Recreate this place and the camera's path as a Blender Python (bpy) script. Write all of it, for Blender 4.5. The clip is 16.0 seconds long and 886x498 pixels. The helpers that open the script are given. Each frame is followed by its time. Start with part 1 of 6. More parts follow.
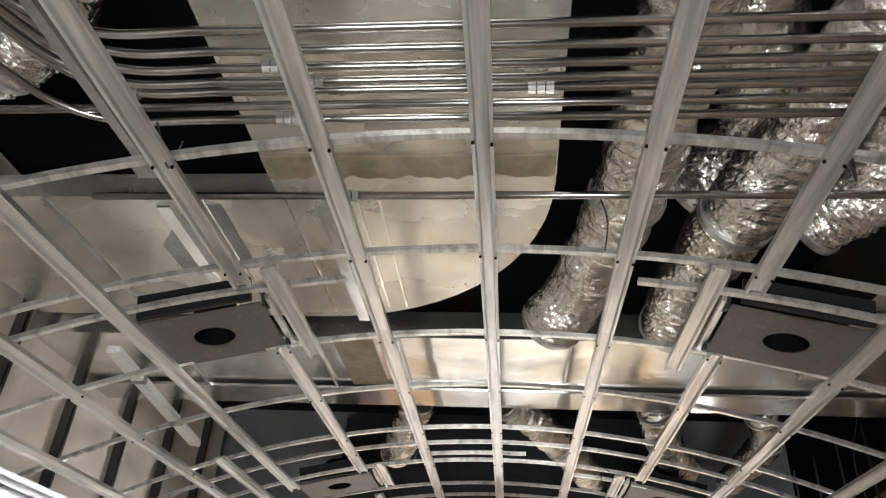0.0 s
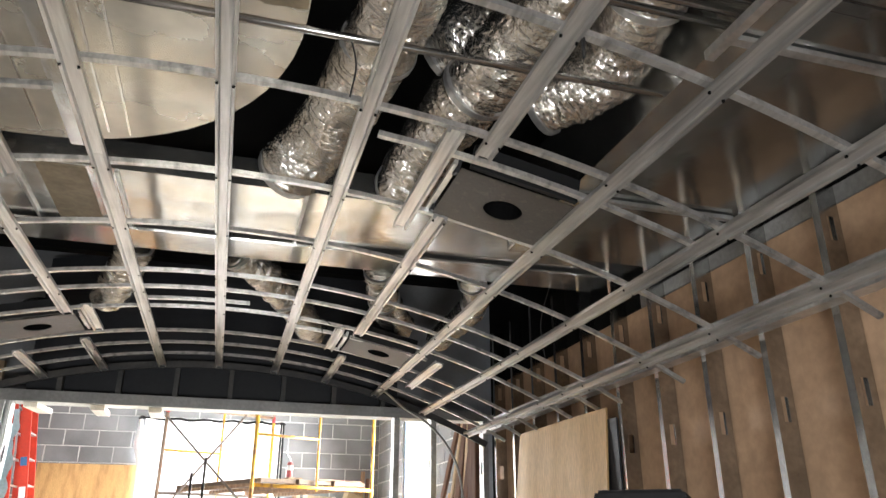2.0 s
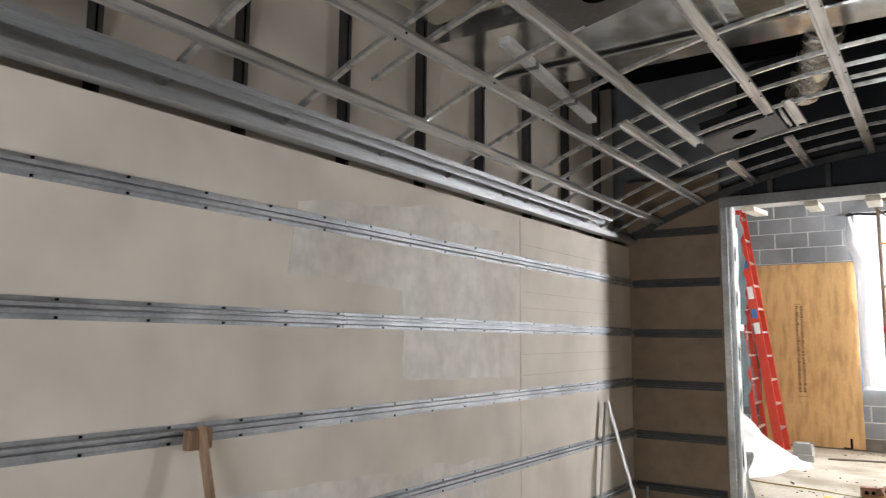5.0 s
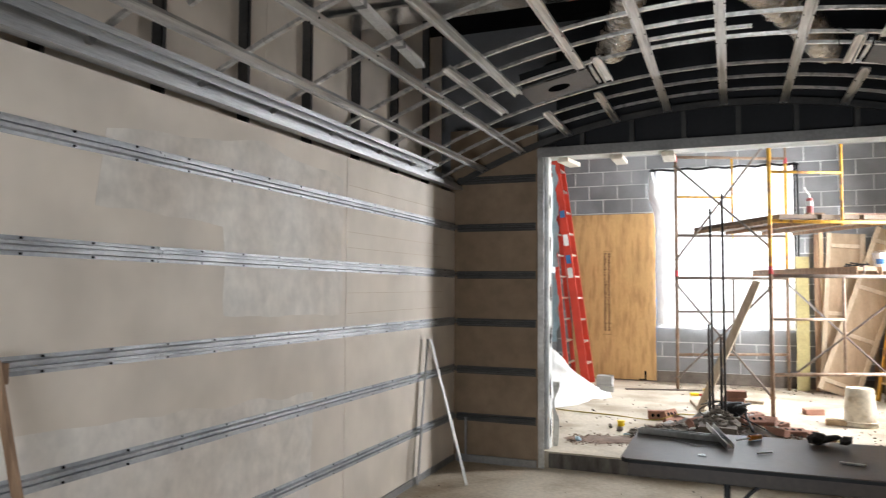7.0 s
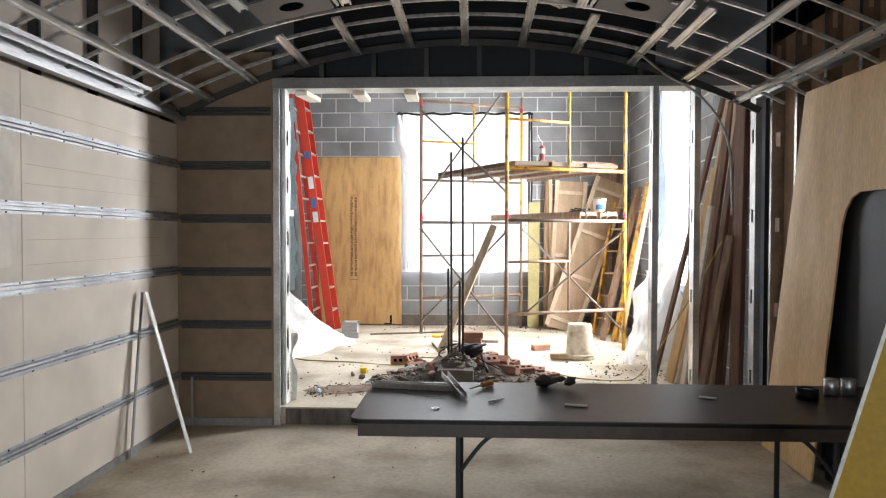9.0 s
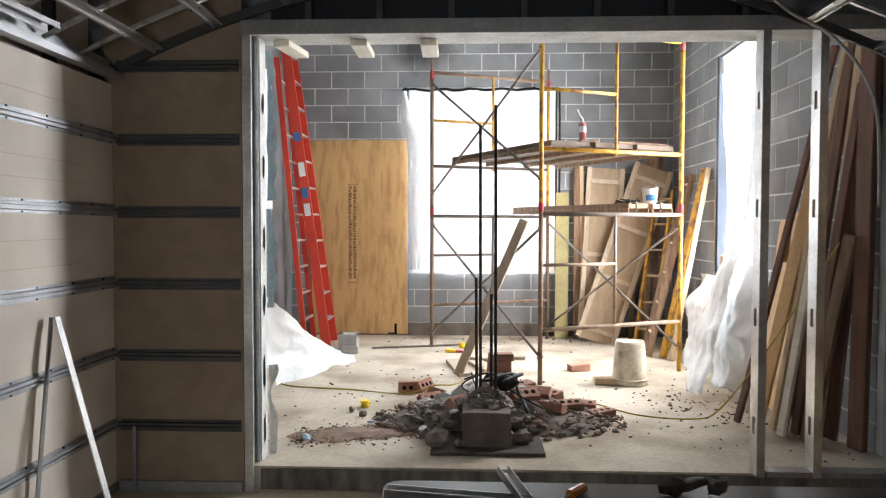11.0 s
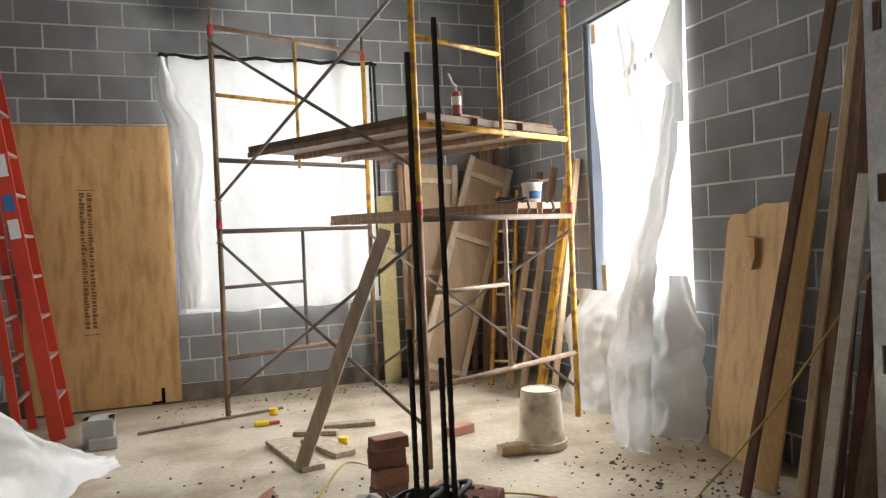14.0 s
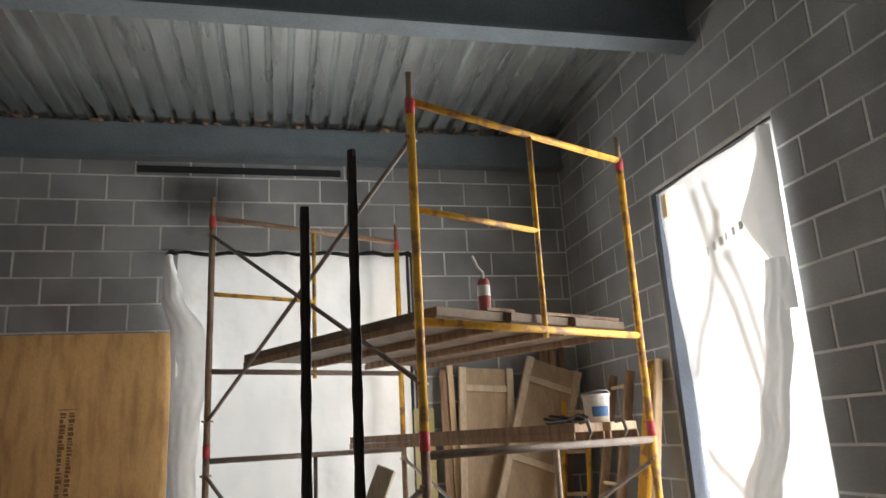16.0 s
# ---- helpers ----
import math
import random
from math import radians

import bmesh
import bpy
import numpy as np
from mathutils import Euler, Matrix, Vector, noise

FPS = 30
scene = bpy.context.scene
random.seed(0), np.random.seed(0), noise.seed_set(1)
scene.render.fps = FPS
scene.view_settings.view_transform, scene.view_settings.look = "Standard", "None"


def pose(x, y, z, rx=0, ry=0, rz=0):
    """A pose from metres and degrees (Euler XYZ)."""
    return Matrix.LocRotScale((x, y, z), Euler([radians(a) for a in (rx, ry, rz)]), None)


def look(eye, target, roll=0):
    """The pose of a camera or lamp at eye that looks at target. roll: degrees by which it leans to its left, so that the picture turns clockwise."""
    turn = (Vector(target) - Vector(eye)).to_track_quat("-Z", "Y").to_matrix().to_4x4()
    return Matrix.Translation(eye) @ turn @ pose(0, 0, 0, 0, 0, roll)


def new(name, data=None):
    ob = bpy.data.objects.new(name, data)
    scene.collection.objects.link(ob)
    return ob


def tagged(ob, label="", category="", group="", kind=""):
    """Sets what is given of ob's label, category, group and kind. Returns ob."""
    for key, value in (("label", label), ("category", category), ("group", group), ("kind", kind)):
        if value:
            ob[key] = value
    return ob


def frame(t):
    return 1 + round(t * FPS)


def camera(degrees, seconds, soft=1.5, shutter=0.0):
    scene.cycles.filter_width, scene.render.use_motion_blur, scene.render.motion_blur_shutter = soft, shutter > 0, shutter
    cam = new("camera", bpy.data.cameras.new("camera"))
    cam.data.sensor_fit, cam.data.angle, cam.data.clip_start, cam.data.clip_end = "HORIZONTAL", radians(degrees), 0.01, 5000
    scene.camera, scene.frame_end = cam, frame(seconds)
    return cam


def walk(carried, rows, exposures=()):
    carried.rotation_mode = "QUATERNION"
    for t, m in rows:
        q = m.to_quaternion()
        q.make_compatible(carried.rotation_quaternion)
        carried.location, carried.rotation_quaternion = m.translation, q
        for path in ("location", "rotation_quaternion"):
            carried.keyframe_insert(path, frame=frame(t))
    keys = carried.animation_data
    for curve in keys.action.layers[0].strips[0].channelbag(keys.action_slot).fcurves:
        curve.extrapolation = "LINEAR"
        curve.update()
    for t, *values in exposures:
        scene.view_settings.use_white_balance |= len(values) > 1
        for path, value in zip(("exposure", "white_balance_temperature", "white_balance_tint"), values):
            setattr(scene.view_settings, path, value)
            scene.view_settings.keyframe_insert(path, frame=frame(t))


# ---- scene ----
cam = camera(62.9, 16.0, soft=1.2, shutter=0.2)
PATH = [
    (0, (1.174, 0.815, 1.618), (0.985, 2.512, 2.66), 3.6),
    (0.5, (1.149, 0.812, 1.64), (1.061, 2.489, 2.726), 4.2),
    (1, (1.151, 0.847, 1.627), (1.275, 2.553, 2.663), 2.9),
    (1.5, (1.187, 0.85, 1.599), (1.536, 2.596, 2.509), 1.1),
    (2, (1.209, 0.883, 1.568), (1.73, 2.667, 2.307), 0.1),
    (2.5, (1.227, 0.915, 1.542), (1.82, 2.741, 2.103), -0.2),
    (3, (1.215, 0.928, 1.515), (1.721, 2.817, 1.935), -0.3),
    (3.5, (1.148, 0.94, 1.498), (1.336, 2.903, 1.829), -0.2),
    (4, (1.071, 0.919, 1.475), (0.776, 2.877, 1.755), 0.1),
    (4.5, (1.050, 0.871, 1.449), (0.239, 2.680, 1.720), 0.2),
    (4.7, (1.046, 0.802, 1.446), (0.077, 2.530, 1.715), 0.4),
    (5.75, (1.040, 0.805, 1.428), (-0.213, 2.352, 1.616), 0.3),
    (6.8, (1.111, 0.761, 1.389), (0.251, 2.563, 1.513), 0.2),
    (7, (1.134, 0.768, 1.381), (0.396, 2.625, 1.482), 0.3),
    (7.5, (1.157, 0.798, 1.395), (0.717, 2.748, 1.444), 0.2),
    (8, (1.172, 0.825, 1.383), (0.998, 2.818, 1.388), 0.1),
    (10.3, (1.1, 2.135, 1.377), (1.035, 4.132, 1.303), 0.1),
    (10.5, (1.056, 2.286, 1.38), (0.986, 4.283, 1.304), 0.2),
    (11, (0.923, 2.674, 1.41), (0.842, 4.671, 1.341), 0.1),
    (11.5, (0.726, 2.994, 1.395), (0.636, 4.991, 1.345), -0.2),
    (12, (0.514, 3.383, 1.422), (0.522, 5.383, 1.394), -0.5),
    (12.5, (0.362, 3.806, 1.413), (0.411, 5.805, 1.374), -1.2),
    (13, (0.249, 4.147, 1.419), (0.386, 6.142, 1.387), -1.8),
    (13.5, (0.161, 4.542, 1.438), (0.626, 6.487, 1.419), -2.2),
    (14, (0.202, 4.91, 1.397), (0.87, 6.795, 1.359), -2.4),
    (14.5, (0.339, 5.245, 1.439), (1.057, 7.112, 1.432), -2.8),
    (15, (0.508, 5.535, 1.459), (1.252, 7.389, 1.557), -2.9),
    (15.5, (0.709, 5.761, 1.501), (1.385, 7.623, 1.779), -3.2),
    (16, (0.926, 5.915, 1.572), (1.361, 7.801, 2.074), -3.1),
]
walk(cam, [(t, look(e, g, r)) for t, e, g, r in PATH],
     exposures=((0, 1.45, 6500, 10), (1.5, 1.5, 6500, 10), (2.5, 1.25, 6500, 10), (3.5, 1.05, 6450, 10), (4.5, 0.65, 6350, 10), (7, 0.6, 6300, 10), (8, 0.68, 6300, 10), (10.5, 0.42, 6250, 10),
                (11.5, 0.1, 6250, 10), (12.5, -0.2, 6300, 10), (13.5, -0.4, 6600, 10), (14.5, -0.65, 6700, 10), (15.2, -0.9, 6800, 10), (16, -1.1, 6850, 10)))

# ---- world, daylight, fill lamp and exposure ----
world = bpy.data.worlds.new("sky")
scene.world = world
world.use_nodes = True
wn = world.node_tree
sky = wn.nodes.new("ShaderNodeTexSky")
sky.sky_type, sky.sun_disc = "NISHITA", False
sky.sun_elevation, sky.sun_rotation = radians(38), radians(55)
wn.links.new(sky.outputs[0], wn.nodes["Background"].inputs[0])
wn.nodes["Background"].inputs[1].default_value = 0.12


def area_lamp(name, eye, target, w, h, watts, color):
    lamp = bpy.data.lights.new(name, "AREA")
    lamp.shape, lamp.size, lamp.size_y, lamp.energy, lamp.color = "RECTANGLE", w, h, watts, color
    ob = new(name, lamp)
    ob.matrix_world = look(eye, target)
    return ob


area_lamp("window_daylight_east", (3.95, 9.6, 2.0), (0, 9.6, 1.9), 1.9, 2.6, 620, (0.985, 0.985, 0.985))
area_lamp("window_daylight_north", (1.07, 12.3, 2.0), (1.07, 0, 1.9), 2.2, 2.5, 250, (0.95, 0.98, 1.0))
# added fill lamp, unseen behind the start, to brighten the ceiling frame
area_lamp("ceiling_fill_lamp", (1.1, -0.95, 0.15), (1.1, 0.85, 2.8), 1.5, 0.8, 66, (0.95, 0.98, 1.0))


# ---- materials ----
def material(name, base, rough=0.6, metal=0.0, tint=None, scale=6.0, amount=0.5, fine=60.0, bump=0.15, depth=0.004,
             stretch=(1, 1, 1), per_piece=0.0, contrast=(0.35, 0.65), placed=False):
    """Base colour broken up by a broad and a fine noise, with relief; per_piece varies each object's brightness,
    placed runs the stains on from piece to piece."""
    m = bpy.data.materials.new(name)
    m.use_nodes = True
    nt = m.node_tree
    b = nt.nodes["Principled BSDF"]
    b.inputs["Roughness"].default_value, b.inputs["Metallic"].default_value = rough, metal
    co = nt.nodes.new("ShaderNodeTexCoord")
    mp = nt.nodes.new("ShaderNodeMapping")
    mp.inputs["Scale"].default_value = stretch
    where = nt.nodes.new("ShaderNodeNewGeometry").outputs["Position"] if placed else co.outputs["Object"]
    nt.links.new(where, mp.inputs["Vector"])
    n1 = nt.nodes.new("ShaderNodeTexNoise")
    n1.inputs["Scale"].default_value, n1.inputs["Detail"].default_value = scale, 5
    n2 = nt.nodes.new("ShaderNodeTexNoise")
    n2.inputs["Scale"].default_value, n2.inputs["Detail"].default_value = fine, 3
    for n in (n1, n2):
        nt.links.new(mp.outputs[0], n.inputs["Vector"])
    ramp = nt.nodes.new("ShaderNodeMapRange")
    ramp.inputs[1].default_value, ramp.inputs[2].default_value = contrast
    nt.links.new(n1.outputs[0], ramp.inputs[0])
    mix = nt.nodes.new("ShaderNodeMix")
    mix.data_type = "RGBA"
    t = tint or tuple(c * 0.6 for c in base)
    mix.inputs[6].default_value, mix.inputs[7].default_value = (*base, 1), (*t, 1)
    fac = nt.nodes.new("ShaderNodeMath")
    fac.operation = "MULTIPLY"
    fac.inputs[1].default_value = amount
    nt.links.new(ramp.outputs[0], fac.inputs[0])
    nt.links.new(fac.outputs[0], mix.inputs[0])
    hsv = nt.nodes.new("ShaderNodeHueSaturation")
    nt.links.new(mix.outputs[2], hsv.inputs["Color"])
    val = nt.nodes.new("ShaderNodeMapRange")
    val.inputs[1].default_value, val.inputs[2].default_value = 0.3, 0.7
    val.inputs[3].default_value, val.inputs[4].default_value = 0.88, 1.12
    nt.links.new(n2.outputs[0], val.inputs[0])
    last = val.outputs[0]
    if per_piece:
        info = nt.nodes.new("ShaderNodeObjectInfo")
        pr = nt.nodes.new("ShaderNodeMapRange")
        pr.inputs[3].default_value, pr.inputs[4].default_value = 1 - per_piece, 1 + per_piece
        nt.links.new(info.outputs["Random"], pr.inputs[0])
        mu = nt.nodes.new("ShaderNodeMath")
        mu.operation = "MULTIPLY"
        nt.links.new(last, mu.inputs[0])
        nt.links.new(pr.outputs[0], mu.inputs[1])
        last = mu.outputs[0]
    nt.links.new(last, hsv.inputs["Value"])
    nt.links.new(hsv.outputs[0], b.inputs["Base Color"])
    rr = nt.nodes.new("ShaderNodeMapRange")
    rr.inputs[3].default_value, rr.inputs[4].default_value = max(rough - 0.1, 0.05), min(rough + 0.1, 1)
    nt.links.new(n1.outputs[0], rr.inputs[0])
    nt.links.new(rr.outputs[0], b.inputs["Roughness"])
    bp = nt.nodes.new("ShaderNodeBump")
    bp.inputs["Strength"].default_value, bp.inputs["Distance"].default_value = bump, depth
    nt.links.new(n2.outputs[0], bp.inputs["Height"])
    nt.links.new(bp.outputs[0], b.inputs["Normal"])
    return m


M = dict(
    slab=material("concrete_floor", (0.55, 0.478, 0.375), 0.85, tint=(0.29, 0.225, 0.15), scale=1.7, amount=0.85, fine=30, bump=0.2, contrast=(0.42, 0.66)),
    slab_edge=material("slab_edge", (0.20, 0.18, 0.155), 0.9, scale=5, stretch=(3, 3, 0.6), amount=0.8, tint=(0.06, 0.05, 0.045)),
    block=material("concrete_block", (0.265, 0.268, 0.275), 0.92, tint=(0.15, 0.15, 0.153), scale=1.7, amount=0.8, fine=120, bump=0.6, per_piece=0.13, placed=True),
    mortar=material("mortar", (0.58, 0.575, 0.56), 0.95, tint=(0.36, 0.355, 0.35), scale=3, amount=0.9, fine=90, bump=0.6, placed=True),
    sheathing=material("fibre_sheathing", (0.70, 0.63, 0.55), 0.72, tint=(0.62, 0.545, 0.46), scale=0.7, amount=0.7, fine=2.5, bump=0.03, contrast=(0.3, 0.7)),
    skim=material("skim_coat", (0.74, 0.70, 0.645), 0.7, tint=(0.60, 0.535, 0.465), scale=1.6, amount=0.8, fine=12, bump=0.06),
    grey_wood=material("grey_weathered_plank", (0.47, 0.385, 0.285), 0.8, tint=(0.30, 0.235, 0.165), scale=6, amount=0.8, fine=40, stretch=(4, 4, 0.5), per_piece=0.2),
    loose_block=material("loose_grey_block", (0.40, 0.385, 0.36), 0.92, tint=(0.28, 0.27, 0.25), scale=6, fine=100, bump=0.5),
    # unskimmed brown board, darkened further for the end wall's shade
    sheathing_shaded=material("shaded_brown_board", (0.28, 0.205, 0.14), 0.8, tint=(0.22, 0.155, 0.10), scale=1.2, amount=0.8, fine=9, bump=0.05),
    brown=material("brown_paper_board", (0.50, 0.33, 0.21), 0.8, tint=(0.40, 0.26, 0.16), scale=2.0, amount=0.6, fine=20, bump=0.08),
    galv=material("galvanised_steel", (0.68, 0.685, 0.685), 0.32, 0.88, tint=(0.34, 0.335, 0.325), scale=5, amount=0.7, fine=45, bump=0.06, stretch=(1, 1, 1)),
    furring=material("wall_furring_steel", (0.44, 0.45, 0.465), 0.55, 0.6, tint=(0.26, 0.27, 0.285), scale=6, amount=0.7, fine=50, bump=0.05),
    # much darker copy of the wall furring, for end wall, lunette, upper studs
    furring_dark=material("darker_furring_steel", (0.06, 0.06, 0.06), 0.5, 0.5, tint=(0.10, 0.095, 0.09), scale=6, amount=0.7, fine=50, bump=0.05),
    cornice=material("perimeter_track_steel", (0.60, 0.61, 0.62), 0.42, 0.8, tint=(0.36, 0.37, 0.38), scale=4, amount=0.7, fine=40, bump=0.05, stretch=(6, 0.4, 6)),
    galv_dark=material("dull_galvanised_steel", (0.34, 0.335, 0.33), 0.5, 0.7, tint=(0.22, 0.22, 0.215), scale=4, amount=0.6, fine=40, bump=0.06),
    stud_steel=material("bright_stud_steel", (0.52, 0.52, 0.515), 0.2, 1.0, tint=(0.30, 0.295, 0.285), scale=4, amount=0.6, fine=40, bump=0.04),
    olive_board=material("olive_painted_board", (0.46, 0.40, 0.19), 0.7, tint=(0.36, 0.30, 0.14), scale=5, amount=0.6, fine=40),
    rail=material("furring_steel", (0.60, 0.59, 0.575), 0.36, 0.82, tint=(0.22, 0.215, 0.21), scale=3, amount=0.75, fine=14, bump=0.02, per_piece=0.10, stretch=(7, 0.45, 7), contrast=(0.48, 0.68)),
    conduit=material("conduit_steel", (0.40, 0.39, 0.38), 0.2, 0.96, tint=(0.24, 0.22, 0.205), scale=4, amount=0.5, fine=30, bump=0.03),
    duct=material("duct_sheet", (0.70, 0.665, 0.59), 0.27, 0.78, tint=(0.47, 0.44, 0.39), scale=2.3, amount=0.75, fine=5, bump=0.3, depth=0.016, contrast=(0.42, 0.66)),
    duct_shiny=material("duct_sheet_bright", (0.84, 0.835, 0.81), 0.18, 0.92, tint=(0.46, 0.45, 0.43), scale=2.2, amount=0.6, fine=5, bump=0.28, depth=0.016),
    duct_dull=material("duct_sheet_dull", (0.44, 0.44, 0.425), 0.17, 0.96, tint=(0.36, 0.355, 0.34), scale=2, amount=0.7, fine=5, bump=0.25, depth=0.012),
    tape=material("foil_tape_and_mastic", (0.25, 0.195, 0.125), 0.6, 0.0, scale=9, amount=0.8, fine=40),
    black_board=material("black_coated_board", (0.009, 0.010, 0.013), 0.6, tint=(0.016, 0.017, 0.021), scale=3, amount=0.7, fine=40),
    can_plate=material("black_steel_plate", (0.062, 0.052, 0.044), 0.5, 0.2, tint=(0.12, 0.10, 0.08), scale=30, amount=0.6, fine=120, contrast=(0.55, 0.7)),
    # dark steel; its black also stands for the shade inside holes
    dark=material("dark_steel_and_hole_shade", (0.005, 0.005, 0.005), 0.7, scale=3),
    # near-black: the unlit void above the ducts is put into this colour
    void_black=material("unlit_void_black", (0.006, 0.006, 0.006), 0.8, tint=(0.012, 0.0115, 0.011), scale=2),
    deck=material("galvanised_roof_deck", (0.76, 0.80, 0.80), 0.25, 0.87, tint=(0.36, 0.375, 0.37), scale=3, amount=0.7, fine=16, bump=0.03, stretch=(3, 0.25, 1)),
    beam=material("primed_steel_beam", (0.15, 0.18, 0.205), 0.55, 0.1, tint=(0.10, 0.12, 0.14), scale=4),
    osb=material("plywood_sheet", (0.57, 0.35, 0.145), 0.7, tint=(0.36, 0.20, 0.075), scale=5, amount=0.75, fine=70, bump=0.2, stretch=(3, 3, 0.6), contrast=(0.46, 0.68)),
    ply_tan=material("tan_plywood", (0.62, 0.40, 0.19), 0.7, tint=(0.40, 0.235, 0.10), scale=6, amount=0.75, fine=60, bump=0.2, stretch=(3, 3, 0.6), contrast=(0.47, 0.68)),
    ply_pale=material("pale_plywood", (0.47, 0.345, 0.225), 0.7, tint=(0.36, 0.255, 0.16), scale=5, amount=0.7, fine=40, bump=0.15, stretch=(3, 3, 0.5)),
    pine=material("pine_lumber", (0.62, 0.46, 0.29), 0.7, tint=(0.46, 0.32, 0.19), scale=7, amount=0.8, fine=40, stretch=(4, 4, 0.5), per_piece=0.2),
    batten=material("pale_batten", (0.66, 0.54, 0.40), 0.7, tint=(0.50, 0.39, 0.27), scale=6, amount=0.7, fine=40, stretch=(3, 3, 0.6)),
    old_wood=material("weathered_wood", (0.34, 0.22, 0.135), 0.8, tint=(0.17, 0.10, 0.06), scale=6, amount=0.8, fine=40, stretch=(4, 4, 0.5), per_piece=0.2),
    red_wood=material("red_brown_wood", (0.21, 0.105, 0.065), 0.7, tint=(0.11, 0.055, 0.036), scale=6, amount=0.8, fine=40, stretch=(4, 4, 0.5)),
    white_wood=material("whitewashed_lumber", (0.76, 0.70, 0.60), 0.75, tint=(0.6, 0.52, 0.42), scale=8, amount=0.6, stretch=(3, 0.6, 3)),
    white=material("white_plaster", (0.74, 0.74, 0.71), 0.8, tint=(0.5, 0.5, 0.47), scale=6, amount=0.7, fine=40, bump=0.4),
    blue_lining=material("blue_grey_lining", (0.055, 0.07, 0.10), 0.7, tint=(0.08, 0.10, 0.13), scale=4, amount=0.6),
    blue_wrap=material("blue_membrane", (0.36, 0.50, 0.58), 0.7, tint=(0.55, 0.63, 0.68), scale=5, amount=0.6),
    scaf_yellow=material("worn_yellow_paint", (0.64, 0.345, 0.035), 0.5, tint=(0.22, 0.10, 0.045), scale=12, amount=0.85, fine=50, contrast=(0.5, 0.62)),
    scaf_rust=material("rusty_tube", (0.20, 0.115, 0.07), 0.65, 0.3, tint=(0.30, 0.22, 0.16), scale=12, amount=0.8, fine=60),
    scaf_dusty=material("dusty_tube", (0.42, 0.31, 0.23), 0.65, 0.1, tint=(0.24, 0.15, 0.10), scale=12, amount=0.8, fine=60),
    scaf_red=material("red_paint", (0.50, 0.045, 0.05), 0.5, tint=(0.25, 0.05, 0.05), scale=12, amount=0.5),
    brace=material("grey_brace_tube", (0.22, 0.19, 0.17), 0.5, 0.5, tint=(0.15, 0.10, 0.07), scale=10, amount=0.6),
    plank=material("grey_walk_board", (0.17, 0.12, 0.08), 0.7, 0.1, tint=(0.085, 0.058, 0.04), scale=6, amount=0.7),
    ladder_red=material("red_fibreglass", (0.60, 0.048, 0.022), 0.42, tint=(0.42, 0.036, 0.02), scale=6, amount=0.5),
    ladder_yellow=material("yellow_fibreglass", (0.30, 0.185, 0.007), 0.45, tint=(0.21, 0.13, 0.006), scale=4, amount=0.5),
    alu=material("aluminium", (0.72, 0.72, 0.71), 0.35, 0.85, scale=9, amount=0.4),
    black_plastic=material("black_plastic", (0.009, 0.009, 0.010), 0.55, scale=9),
    label_dirty=material("grimy_label", (0.36, 0.335, 0.27), 0.6, tint=(0.22, 0.20, 0.15), scale=20, amount=0.7),
    rebar=material("rebar_steel", (0.022, 0.019, 0.018), 0.6, 0.4, tint=(0.05, 0.03, 0.02), scale=20, fine=120, bump=0.8),
    rubble=material("broken_concrete", (0.20, 0.17, 0.14), 0.95, tint=(0.09, 0.07, 0.055), scale=7, amount=0.8, fine=70, bump=0.8, per_piece=0.25),
    dust=material("grey_brown_rubble_dust", (0.25, 0.215, 0.175), 0.95, tint=(0.13, 0.10, 0.08), scale=11, amount=0.9, fine=80, bump=0.9),
    ply_blond=material("blond_plywood", (0.66, 0.43, 0.185), 0.65, tint=(0.53, 0.325, 0.13), scale=4, amount=0.7, fine=40, bump=0.12, stretch=(2, 2, 0.5)),
    footing=material("footing_concrete", (0.18, 0.15, 0.125), 0.95, tint=(0.10, 0.08, 0.065), scale=6, amount=0.8, fine=60, bump=0.5),
    brick=material("red_brick", (0.38, 0.195, 0.135), 0.9, tint=(0.24, 0.12, 0.085), scale=9, amount=0.7, fine=80, bump=0.5, per_piece=0.2),
    dirt=material("reddish_debris", (0.25, 0.165, 0.115), 0.95, tint=(0.14, 0.09, 0.065), scale=14, amount=0.9, fine=90, bump=0.9),
    bucket=material("dirty_white_bucket", (0.70, 0.63, 0.50), 0.6, tint=(0.33, 0.24, 0.14), scale=7, amount=0.8, fine=30, contrast=(0.48, 0.66)),
    table=material("brown_table_laminate", (0.045, 0.033, 0.026), 0.42, tint=(0.085, 0.064, 0.05), scale=3, amount=0.7, fine=30, bump=0.03),
    yellow=material("yellow_plastic", (0.85, 0.58, 0.01), 0.45, scale=9, amount=0.2),
    orange=material("orange_plastic", (0.75, 0.24, 0.02), 0.4, scale=9, amount=0.3),
    label_white=material("white_label", (0.75, 0.74, 0.72), 0.6, scale=9, amount=0.15),
    faint_print=material("faint_print", (0.55, 0.55, 0.555), 0.6, scale=9, amount=0.15),
    label_grey=material("grey_print", (0.33, 0.31, 0.29), 0.6, scale=9, amount=0.15),
    label_blue=material("blue_print", (0.05, 0.16, 0.38), 0.5, scale=9, amount=0.2),
    ink=material("dark_ink", (0.19, 0.105, 0.045), 0.8, scale=60, amount=0.5),
    pink=material("red_can", (0.42, 0.10, 0.10), 0.4, scale=9, amount=0.3),
    cable=material("black_cable", (0.015, 0.015, 0.016), 0.5, scale=9),
    cord=material("yellow_cord", (0.48, 0.36, 0.07), 0.6, scale=9, amount=0.4),
    cloth=material("dark_rag", (0.06, 0.05, 0.045), 0.95, tint=(0.12, 0.10, 0.085), scale=14),
)


